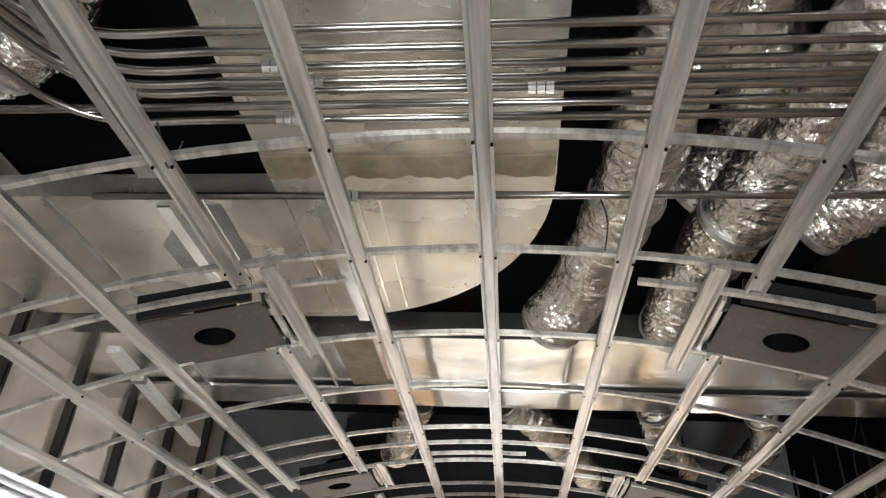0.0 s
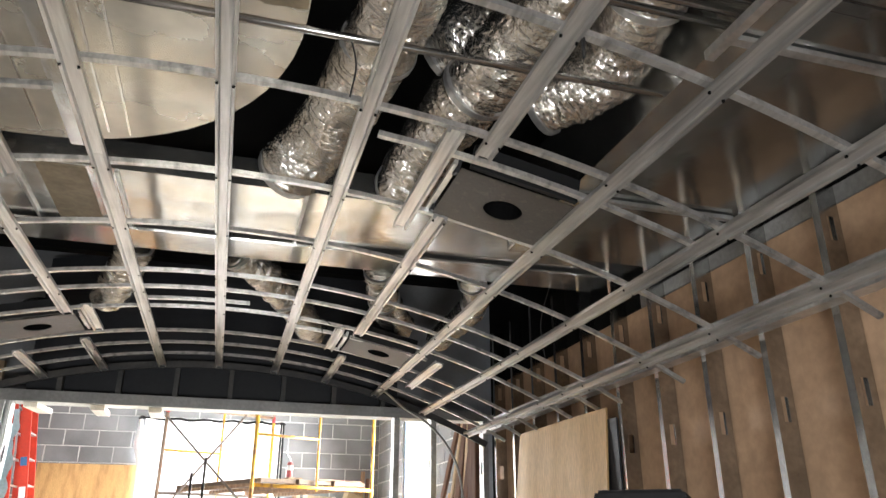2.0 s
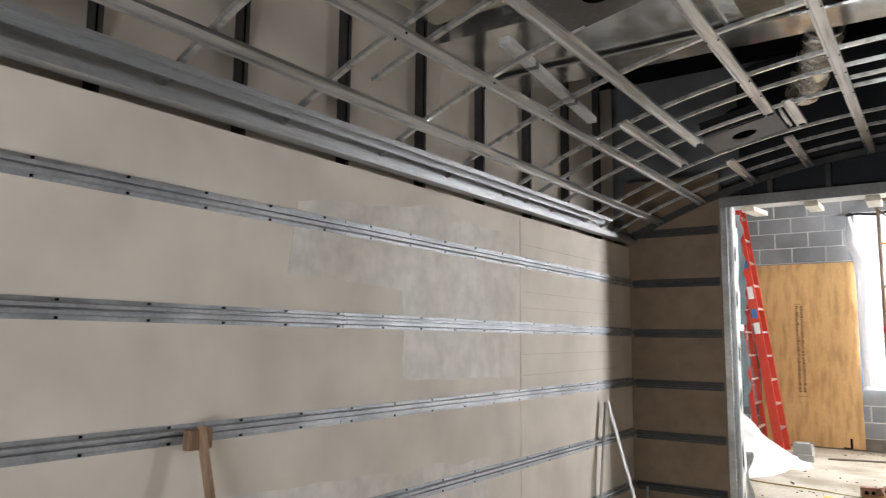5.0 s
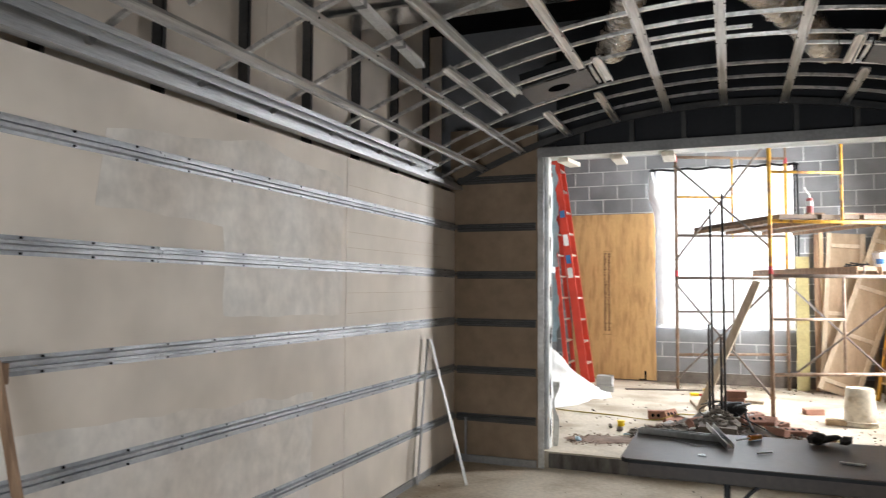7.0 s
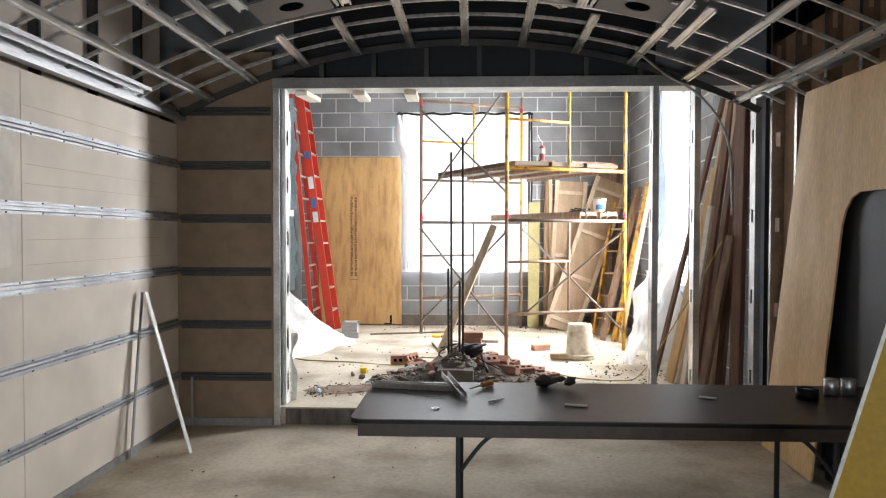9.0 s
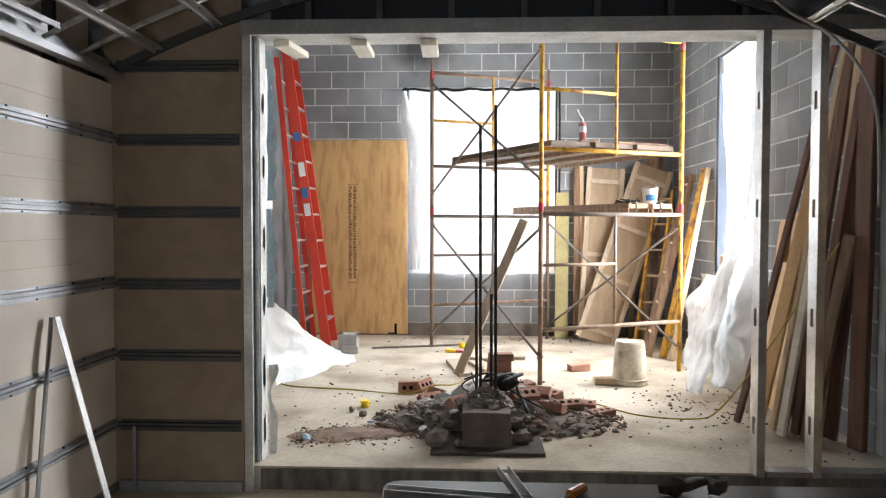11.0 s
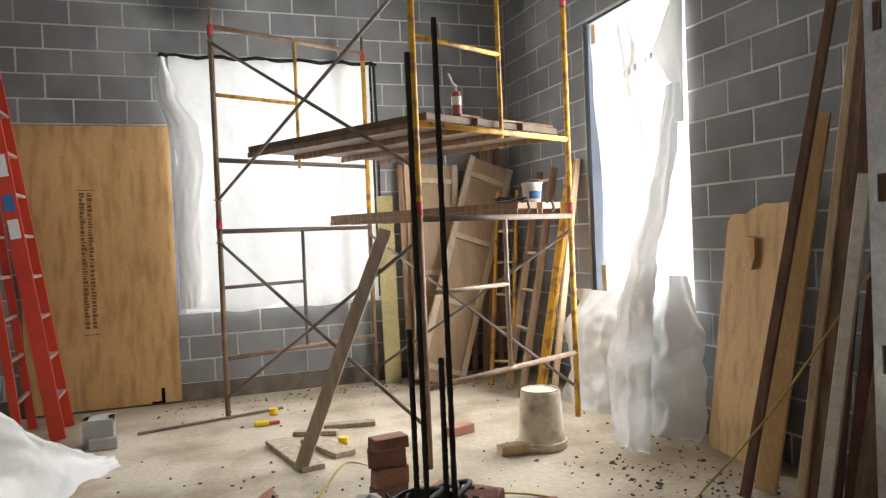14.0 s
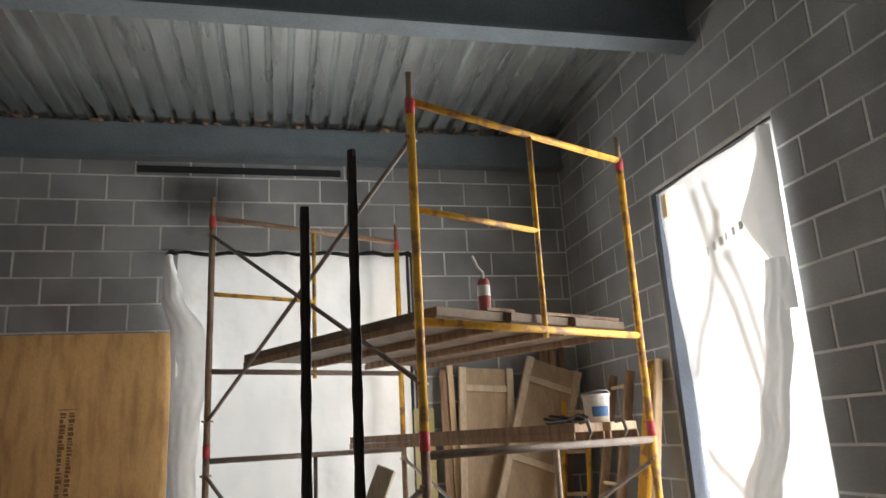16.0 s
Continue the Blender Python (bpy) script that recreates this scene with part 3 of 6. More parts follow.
# closing walls and the dark roof above the framed ceiling
# unseen wall, made black so steel reflections and bounce stay dark
structure("wall_south", boxes((-1.5, 0.2, YS - 0.1, YS, FZ, 4.3), (2.0, 3.6, YS - 0.1, YS, FZ, 4.3), (0.2, 2.0, YS - 0.1, YS, 2.2, 4.3)), M["black_board"], "unseen closing wall behind the start, black for dark reflections")
structure("ceiling_dark", boxes((-1.6, 3.7, YS - 0.1, YB + 0.36, 3.75, 3.9)), M["void_black"], "roof deck high above the ducts, coloured black as unlit void", "ceiling")
structure("wall_upper_west", boxes((-1.6, -1.5, YS - 0.1, YB + 0.3, FZ, 3.75)), M["sheathing_shaded"], "dark board wall behind the furring")
# a black sheet stands where there is only unlit space
structure("wall_upper_east", boxes((3.46, 3.56, YS - 0.1, YB + 0.3, FZ, 3.75)), M["void_black"], "near-black sheet for the unlit void behind the stud wall")

# ---- the curved ceiling frame ----
cf = empty("ceiling_frame", "curved suspended steel ceiling frame without boards", "ceiling frame", kind="structure")
ARCS = (-0.7, -0.1, 0.5, 1.1, 1.66, 2.21, 2.76, 3.38, 3.93, 4.54, 4.81, 5.17, 5.72, 6.04, 6.37)
ARC = [(-0.011, 0), (0.011, 0), (0.011, 0.018), (0.008, 0.018), (0.008, 0.003), (-0.008, 0.003), (-0.008, 0.018), (-0.011, 0.018)]


def arc_runner(y, x0, x1, up=0.022):
    bm = bmesh.new()
    fr = []
    n = max(4, int((x1 - x0) / 0.12))
    for i in range(n + 1):
        x = x0 + (x1 - x0) * i / n
        s, o = vault_frame(x)
        fr.append((Vector((x, y, vault(x))) + o * up, Vector((0, 1, 0)), o))
    sweep(bm, ARC, fr)
    return part("cross_runner", bm, M["rail"], cf)


for y in ARCS:
    arc_runner(y, XL + 0.04, XR - 0.02)
for x0, x1 in ((-0.75, 0.62), (1.58, 2.75)):
    arc_runner(2.92, x0, x1)
arc_runner(5.02, 0.7, 1.26)
arc_runner(5.36, 1.5, 2.4)
PLATES = ((0.08, 3.2), (2.11, 3.18), (0.09, 5.47), (2.12, 5.53))


def rail(x, y0, y1, mat="rail", drop=0.0):
    s, o = vault_frame(x)
    bm = bmesh.new()
    straight(bm, HAT, Vector((x, y0, vault(x))) - o * drop, Vector((x, y1, vault(x))) - o * drop, s, o)
    return part("main_rail", bm, M[mat], cf)


for x in (0.69, 1.10, 1.52):
    rail(x, YS, 3.32)
    rail(x, 3.30, YB - 0.03, drop=0.002)
for x in (-0.84, -0.50, 2.33, 2.73, 3.11):
    rail(x, YS, YB - 0.03)
rail(-0.14, YS, 5.3)
rail(-0.10, 5.9, YB - 0.03)
for x in (0.29, 1.92):
    rail(x, YS, 2.86)
    rail(x, 3.36, 5.2)
    rail(x, 5.8, YB - 0.03)
for x, y0, y1 in ((0.41, 2.74, 3.42), (1.79, 2.72, 3.48), (0.41, 5.0, 5.5), (1.80, 5.1, 5.6), (-0.30, 4.4, 5.5), (2.45, 5.2, 6.0)):
    rail(x, y0, y1, drop=0.024)

bm = bmesh.new()
for x in (-0.5, 0.29, 0.69, 1.10, 1.52, 1.92, 2.33, 2.73, 3.11):
    for y in ARCS[4:]:
        if x in (0.29, 1.92) and (2.9 < y < 3.35 or 5.2 < y < 5.8):
            continue
        s, o = vault_frame(x)
        for k in (-1, 1):
            p = Vector((x, y + 0.004 * k, vault(x))) + s * (0.0235 * k)
            tube(bm, [p, p - o * 0.006], 0.0045, 6)
tagged(part("screws", bm, M["dark"], cf), kind="stuff")

# ---- can light housings above the frame ----
def can_light(x, y):
    th = empty("can_light_housing", "black steel recessed light plate with round hole, not yet wired", "light", "recessed light housings", at=(x, y, vault(x) + 0.05))
    s, o = vault_frame(x)
    o0 = Vector((x, y, vault(x) + 0.02)) - th.location
    bm = bmesh.new()
    ring, outer = [], []
    for i in range(24):
        a = 2 * math.pi * i / 24
        c, d = math.cos(a), math.sin(a)
        k = 1 / max(abs(c), abs(d))
        ring.append(o0 + s * (0.074 * c) + Vector((0, 0.074 * d, 0)))
        outer.append(o0 + s * (0.225 * c * k) + Vector((0, 0.19 * d * k, 0)))
    for up, flip in ((0, 0), (0.004, 1)):
        r = [bm.verts.new(p + o * up) for p in ring]
        q = [bm.verts.new(p + o * up) for p in outer]
        for i in range(24):
            j = (i + 1) % 24
            bm.faces.new((r[i], r[j], q[j], q[i]))
    part("plate", bm, M["can_plate"], th)
    bm = bmesh.new()
    sweep(bm, [(0.078 * math.cos(2 * math.pi * i / 24), 0.078 * math.sin(2 * math.pi * i / 24)) for i in range(24)],
          [(o0 + o * 0.006, s, Vector((0, 1, 0))), (o0 + o * 0.16, s, Vector((0, 1, 0)))])
    bm.faces.ensure_lookup_table()
    bmesh.ops.delete(bm, geom=[bm.faces[-2]], context="FACES_ONLY")
    part("can", bm, M["dark"], th)
    bm = bmesh.new()
    beam(bm, o0 - s * 0.2 + Vector((0, -0.21, 0)) + o * 0.05, o0 + s * 0.2 + Vector((0, -0.21, 0)) + o * 0.05, 0.02, 0.09, o)
    part("junction_box", bm, M["black_plastic"], th)
    side = 1 if x < XC else -1
    for dy in (-0.16, 0.16):
        bm = bmesh.new()
        beam(bm, o0 + s * (side * 0.235) + Vector((0, dy - 0.03, 0)) + o * 0.01, o0 + s * (side * 0.235) + Vector((0, dy + 0.03, 0)) + o * 0.03, 0.012, 0.05, o)
        part("spring_clip", bm, M["black_plastic"], th)
    bm = bmesh.new()
    beam(bm, o0 + s * (side * 0.245) + Vector((0, -0.19, 0)) + o * 0.02, o0 + s * (side * 0.245) + Vector((0, 0.19, 0)) + o * 0.02, 0.02, 0.02, o)
    part("hanger_bar", bm, M["galv"], th)
    return th


for x, y in PLATES:
    can_light(x, y)

# ---- ducts ----
def box_thing(name, label, category, bm, mat):
    th = empty(name, label, category)
    return th, part("body", bm, M[mat], th)


bm = bmesh.new()
corner = [(0.30 + 1.02 * math.sin(a), 2.79 + 1.05 * math.cos(a)) for a in [math.pi / 2 * (1 - i / 14) for i in range(15)]]
slab(bm, [(0.34, -1.2), (1.32, -1.2)] + corner + [(-1.12, 3.84), (-1.12, 2.87), (0.34, 2.87)], 3.10, 3.20)
d1, _ = box_thing("elbow_duct", "pale galvanised sheet metal duct with a curved elbow", "duct", bm, "duct")
rg = random.Random(3)
part("joint_band", slab(bmesh.new(), [(0.345, 2.64), (1.315, 2.64)] + [(1.315 - 0.97 * i / 30, 2.745 + rg.uniform(-0.012, 0.018)) for i in range(31)], 3.088, 3.099), M["tape"], d1, "brown sealant band with a ragged edge")
for y in (2.46, 1.5, 0.5):
    part("seam", boxes((0.342, 1.318, y, y + 0.012, 3.092, 3.099)), M["duct_shiny"], d1)
for x in (0.05, 0.36, 0.62, 0.70):
    part("seam", boxes((x, x + 0.008, 2.88, 3.80 if x < 0.5 else 3.72, 3.094, 3.099)), M["duct_shiny"], d1)
part("joint_band", boxes((-0.56, -0.54, 2.88, 3.83, 3.09, 3.099)), M["galv"], d1)
# dull patch in the shape of a dark reflection on the duct
part("mastic", slab(bmesh.new(), [(-0.23, 3.2), (0.0, 2.9), (0.11, 2.92), (0.11, 3.38), (-0.22, 3.43)], 3.096, 3.0985), M["galv_dark"], d1, "dark reflection painted on the duct as a patch")
for x in (-0.12, 0.47):
    part("standing_seam", boxes((x, x + 0.05, 2.9, 3.82, 3.07, 3.099)), M["duct_shiny"], d1)

d2, _ = box_thing("cross_duct", "bright galvanised rectangular duct across the room", "duct", boxes((-1.3, 3.45, 3.98, 4.88, 3.06, 3.2)), "duct_shiny")
for x in (-0.55, 0.2, 0.62, 1.45, 2.1, 2.75):
    part("seam", boxes((x, x + 0.014, 3.99, 4.87, 3.045, 3.059)), M["galv"], d2)
part("tape_patch", boxes((0.30, 0.5, 4.0, 4.6, 3.056, 3.0595)), M["tape"], d2)
part("lower_edge", boxes((-1.3, 3.35, 4.6, 4.86, 3.03, 3.044)), M["duct_shiny"], d2)
d3, _ = box_thing("side_duct", "dull galvanised duct beside the stud wall", "duct", boxes((2.5, 3.45, -1.2, 4.12, 2.935, 3.3)), "duct_dull")
for y in (1.2, 2.3, 3.4):
    part("flange", boxes((2.49, 3.32, y, y + 0.03, 2.91, 2.929)), M["galv"], d3)
part("flange", boxes((2.47, 2.50, 1.9, 2.4, 2.9, 2.929)), M["galv"], d3)
structure("ceiling_joists", boxes(*[(-1.5, 3.45, y, y + 0.1, 3.5, 3.74) for y in (-1.0, 0.4, 1.8, 5.2, 6.3)]), M["void_black"], "steel joists above the ducts, coloured black as unlit void", "ceiling")


def flex_duct(pts, r, seed):
    th = empty("flexible_duct", "crinkled silver foil flexible duct hung above the frame", "duct", "foil ducts", at=pts[0])
    rng = random.Random(seed)
    line = smooth_line([Vector(p) - Vector(pts[0]) for p in pts], 34)
    radii = [1 + 0.028 * math.sin(i * 2.1 + seed) + 0.03 * math.sin(i * 0.31 + seed) + rng.uniform(-0.02, 0.02) for i in range(len(line))]
    for i, k in enumerate((0.5, 0.74, 0.87, 0.95)):
        radii[i] *= k
    radii[-1] *= 0.75
    bm = bmesh.new()
    tube(bm, line, r, 36, radii)
    for i, v in enumerate(bm.verts):
        c = line[min(i // 36, len(line) - 1)]
        p = v.co + Vector((seed * 3.1, 0, 0))
        d = v.co - c
        along_it = (line[min(i // 36 + 1, len(line) - 1)] - line[max(i // 36 - 1, 0)]).normalized()
        q = p * 14 + along_it * (p.dot(along_it) * 46)
        v.co += d.normalized() * (0.015 * noise.noise(p * 8) + 0.009 * noise.noise(q) + 0.004 * noise.noise(p * 40))
    part("foil_jacket", bm, M["foil"], th)
    for i in (4, len(line) // 2):
        bm = bmesh.new()
        d = (line[i + 1] - line[i]).normalized()
        tube(bm, [line[i] - d * 0.012, line[i] + d * 0.012], r * 1.07, 22)
        part("strap", bm, M["galv"], th)
    return th


FLEX = (
    ([(1.33, 3.66, 2.98), (1.45, 3.35, 3.02), (1.56, 2.85, 3.08), (1.62, 2.1, 3.12), (1.66, 1.2, 3.15)], 0.125),
    ([(1.84, 3.68, 2.98), (1.86, 3.35, 3.02), (1.94, 2.95, 3.06), (2.06, 2.4, 3.1), (2.2, 1.6, 3.13)], 0.125),
    ([(1.86, 3.1, 3.26), (2.0, 2.7, 3.3), (1.84, 2.2, 3.33), (1.8, 1.4, 3.33)], 0.14),
    ([(2.2, 3.05, 3.1), (2.36, 2.75, 3.12), (2.3, 2.1, 3.22), (2.32, 1.2, 3.25)], 0.13),
    ([(0.62, 4.95, 3.1), (0.55, 5.15, 3.0), (0.42, 5.55, 2.93)], 0.095),
    ([(1.15, 4.95, 3.1), (1.35, 5.15, 3.02), (1.6, 5.6, 2.95), (1.75, 6.1, 2.95)], 0.10),
    ([(2.0, 4.95, 3.1), (2.1, 5.3, 3.0), (2.3, 5.7, 2.93)], 0.10),
    ([(2.6, 5.0, 3.1), (2.75, 5.4, 3.05), (2.62, 5.9, 2.9)], 0.09),
    ([(-0.80, 2.22, 3.12), (-0.40, 2.20, 3.10), (-0.16, 2.12, 3.14), (0.10, 1.85, 3.3)], 0.12),
)
for i, (p, r) in enumerate(FLEX):
    flex_duct(p, r, i + 1)

# ---- conduits ----
def conduit(y, z, x0, bend, coupling):
    th = empty("electrical_conduit", "thin steel electrical conduit run above the frame", "pipe", "conduits", at=(x0, y, z))
    pts = [(4.55 - 1.15 - x0, 0, 0), (0.35, 0, 0)]
    if bend:
        pts = [pts[0]] + smooth_line([(0.4, 0, 0), (0.18, 0, 0), (0.03, -0.07, 0), (-0.08, -0.25, 0), (-0.4, -1.0, 0)], 5)
    else:
        pts[1] = (0, 0, 0)
    bm = bmesh.new()
    tube(bm, pts, 0.0125, 8)
    part("pipe", bm, M["conduit"], th, smooth=True)
    for cx in coupling:
        bm = bmesh.new()
        cx -= x0
        for a in (-0.036, -0.013, 0.010):
            tube(bm, [(cx + a, 0, 0), (cx + a + 0.019, 0, 0)], 0.0185, 8)
        part("coupling", bm, M["galv"], th)


for y, x0, bend, coup in ((1.98, 0.0, 1, ()), (2.05, 0.02, 1, ()), (2.10, 0.02, 1, (0.58,)), (2.15, 0.0, 1, (0.66,)),
                          (2.19, 0.0, 1, (0.14, 1.25)), (2.25, -1.0, 0, ()), (2.30, -0.1, 1, (0.56,)), (2.66, -0.2, 0, (0.66,))):
    conduit(y, 2.95 + RNG.uniform(-0.006, 0.006), x0, bend, coup)
sr = empty("strut_channel", "slotted steel strut holding the conduits", "strut")
bm = bmesh.new()
beam(bm, (0.06, 0.6, 2.90), (0.10, 2.42, 2.90), 0.03, 0.03)
part("channel", bm, M["galv_dark"], sr)
part("end_clip", boxes((0.07, 0.15, 2.40, 2.46, 2.87, 2.95)), M["galv_dark"], sr)
lt = empty("fluorescent_strip", "white painted metal strip hung above the frame", "strip")
bm = bmesh.new()
beam(bm, (-0.62, 3.72, 2.86), (-0.79, 5.18, 2.86), 0.06, 0.035)
part("channel", bm, M["label_white"], lt)
for t in (0.25, 0.7):
    p = Vector((-0.62, 3.72, 2.86)).lerp(Vector((-0.79, 5.18, 2.86)), t)
    bm = bmesh.new()
    beam(bm, p + Vector((0, -0.02, 0)), p + Vector((0, 0.02, 0)), 0.066, 0.04)
    part("clip", bm, M["galv_dark"], lt)


def cable(name, label, pts, r, mat, cat="cable"):
    bm = bmesh.new()
    tube(bm, smooth_line(pts, 6), r, 6)
    return tagged(part(name, bm, M[mat], smooth=True), label, cat)


for pts in (((1.46, 2.75, 2.8), (1.47, 2.72, 2.9), (1.44, 2.7, 3.0)), ((2.28, 3.55, 2.72), (2.24, 3.5, 2.85), (2.2, 3.45, 3.0)), ((0.33, 2.2, 2.79), (0.30, 2.22, 2.72), (0.27, 2.16, 2.82)),
            ((0.62, 5.0, 2.76), (0.66, 4.95, 2.85), (0.63, 4.9, 2.95)), ((2.9, 4.6, 2.5), (2.86, 4.55, 2.7), (2.9, 4.5, 2.9)), ((1.95, 2.2, 2.72), (1.94, 2.18, 2.64), (1.97, 2.22, 2.75)),
            ((1.72, 5.3, 2.72), (1.7, 5.2, 2.8), (1.74, 5.1, 2.75))):
    cable("tie_wire", "loose dark tie wire on the ceiling frame", pts, 0.003, "cable", "wire")
cable("bent_conduit", "thin bent pipe curving down from the ceiling", ((2.30, 6.39, 2.655), (2.42, 6.45, 2.58), (2.55, 6.5, 2.50), (2.74, 6.48, 2.38), (2.9, 6.48, 2.2), (3.0, 6.5, 1.95), (3.02, 6.5, 1.5)), 0.009, "galv_dark", "pipe")

# ---- the block room's shell ----
COURSE, LEN = 0.2112, 0.4205
structure("wall_north_core", boxes((XW - 0.2, 0.14, YF - 0.001, YF + 0.2, 0, 4.3), (1.98, XE + 0.3, YF - 0.001, YF + 0.2, 0, 4.3), (0.14, 1.98, YF - 0.001, YF + 0.2, 0, 0.83), (0.14, 1.98, YF - 0.001, YF + 0.2, 3.08, 4.3)),
          M["mortar"], "mortar bed of the block wall with a window opening")
structure("wall_east_core", boxes((XE - 0.001, XE + 0.2, YB + 0.4, 8.95, 0, 4.3), (XE - 0.001, XE + 0.2, 10.26, YF - 0.001, 0, 4.3), (XE - 0.001, XE + 0.2, 8.95, 10.26, 0, 0.86), (XE - 0.001, XE + 0.2, 8.95, 10.26, 3.12, 4.3)),
          M["mortar"], "mortar bed of the side block wall with a tall window opening")
structure("wall_west_core", boxes((XW - 0.2, XW, YB + 0.37, YF, 0, 4.3)), M["block"], "grey block side wall behind the ladder")
structure("wall_south_upper", boxes((XW - 0.2, XE + 0.2, YB + 0.362, YB + 0.46, OZ + 0.03, 4.3), (XW - 0.2, OX0 - 0.035, YB + 0.10, YB + 0.27, 0, OZ + 0.03)), M["block"], "block wall over the opening")
structure("wall_base_north", boxes((XW, XE, YF - 0.012, YF + 0.006, 0.0, 0.16)), M["footing"], "rough concrete foot of the block wall", "wall base")
for x0, x1 in ((0.14, 1.98),):
    structure("window_1", boxes((x0, x0 + 0.04, YF - 0.01, YF + 0.12, 0.83, 3.08), (x1 - 0.04, x1, YF - 0.01, YF + 0.12, 0.83, 3.08), (x0, x1, YF - 0.01, YF + 0.12, 3.05, 3.09)), M["black_board"],
              "dark edged window opening behind plastic sheeting", "window")
structure("window_head_tape", boxes((XE + 0.01, XE + 0.19, 8.952, 8.962, 0.862, 3.118), (XE + 0.01, XE + 0.19, 8.964, 10.198, 3.106, 3.118)), M["black_plastic"], "black tape round the tall window opening", "trim")
structure("window_2", boxes((XE + 0.01, XE + 0.19, 10.2, 10.255, 0.862, 3.118)), M["blue_lining"], "window opening lined with blue membrane", "window")
structure("window_bucks", boxes((XE + 0.02, XE + 0.06, 10.10, 10.16, 2.92, 3.075), (XE + 0.02, XE + 0.06, 10.06, 10.13, 0.87, 1.1)), M["pine"], "small pine blocks in the window corners", "trim")

# ceiling: ribbed deck and beams
bm = bmesh.new()
prof, x = [], XW - 0.2
while x < XE + 0.3:
    prof += [(x, 4.20), (x + 0.098, 4.20), (x + 0.112, 4.236), (x + 0.138, 4.236), (x + 0.152, 4.20)]
    x += 0.1525
g = [[bm.verts.new((x, y, z)) for x, z in prof] for y in (YB + 0.3, YF + 0.15)]
for i in range(len(prof) - 1):
    bm.faces.new((g[0][i], g[0][i + 1], g[1][i + 1], g[1][i]))
structure("ceiling_deck", bm, M["deck"], "ribbed galvanised steel roof deck", "ceiling")
structure("roof_slab", boxes((XW - 0.3, XE + 0.3, YB + 0.3, YF + 0.3, 4.3, 4.4)), M["void_black"], "roof above the steel deck", "roof")
structure("roof_beam", boxes((XW, XE - 0.01, 9.53, 9.545, 3.86, 4.19), (XW, XE - 0.01, 9.46, 9.62, 3.84, 3.86), (XW, XE - 0.01, 9.46, 9.62, 4.185, 4.199)), M["beam"], "blue-grey primed steel beam under the deck", "beam")
structure("edge_beam", boxes((XW, XE, YF - 0.10, YF - 0.009, 3.889, 4.17), (XW, XE, YF - 0.14, YF - 0.009, 3.874, 3.888)), M["beam"], "blue-grey steel ledger along the wall head", "beam")
bm = bmesh.new()
rg = random.Random(3)
for i in range(70):
    rock(bm, (rg.uniform(XW, XE), YF - 0.1 - rg.uniform(0, 0.03), 4.178), rg.uniform(0.012, 0.03), rg)
tagged(part("foam_bits", bm, M["old_wood"]), "crumbs of foam in the deck flutes", "debris", kind="stuff")

structure("wall_slot", boxes((-0.22, 1.42, YF - 0.009, YF - 0.0045, 3.778, 3.838)), M["black_board"], "thin dark strip under the ledger of the block wall", "wall")

# ---- plastic sheeting ----
def plastic(name, label, f, nu, nv, mat="plastic"):
    bm = bmesh.new()
    sheet(bm, f, nu, nv)
    ob = tagged(part(name, bm, M[mat], smooth=True), label, "plastic sheet")
    ob.visible_shadow = False
    return ob


def wrinkle(p, a=0.02, s=3.0):
    p = Vector(p)
    return a * noise.noise(p * s) + a * 0.4 * noise.noise(p * s * 2.7)


def north_sheet(u, v):
    z = 0.80 + 2.28 * v
    x = 0.13 + 1.82 * u
    loose = max(0, 1 - u / 0.14)
    x += 0.05 * loose * (1 - v)
    z += 0.025 * math.sin(u * 16) * max(0, 0.25 - v) * 4
    return Vector((x, YF - 0.03 - 0.05 * loose + wrinkle((x, 0, z), 0.028 + 0.03 * loose, 4) + wrinkle((x * 2.5, 3, z * 0.6), 0.012, 5) - 0.02 * (1 - v), z))


def sheet_face(y, z):
    """How far out the sheet of the tall window hangs; its lower far corner lies deeper in the opening."""
    u, v = (y - 8.958) / 1.25, (z - 0.84) / 2.268
    return XE + 0.03 + 0.08 * max(0, u) * max(0, 1 - v) ** 0.7 + wrinkle((0, y, z), 0.022, 2.2) + 0.008 * crease((1, y, z), 2.4)


def east_sheet(u, v):
    z, y = 0.84 + 2.268 * v, 8.958 + 1.25 * u - 0.05 * u * max(0, 0.6 - v)
    return Vector((sheet_face(y, z), y, z))


def crease(p, s=3.0):
    """Sharp-edged folds: ridges where a soft noise changes sign."""
    return 1 - 2 * abs(noise.noise(Vector(p) * s))


def ease(t, *knots):
    """A smooth value at t through evenly spaced knots from 0 to 1."""
    k = t * (len(knots) - 1)
    i = min(int(k), len(knots) - 2)
    f = k - i
    f = f * f * (3 - 2 * f)
    return knots[i] * (1 - f) + knots[i + 1] * f


def east_flap(u, v):
    """The grey doubled corner at the head of the tall window."""
    z = 3.04 - 0.95 * v
    near = 8.90 + 0.03 * v
    wide = 0.10 + 0.24 * max(0, 1 - abs(v - 0.42) / 0.30) + 0.06 * v
    return Vector((XE - 0.035 - 0.05 * math.sin(math.pi * u) - 0.02 * crease((0, u, v), 2.5), near + wide * u, z))


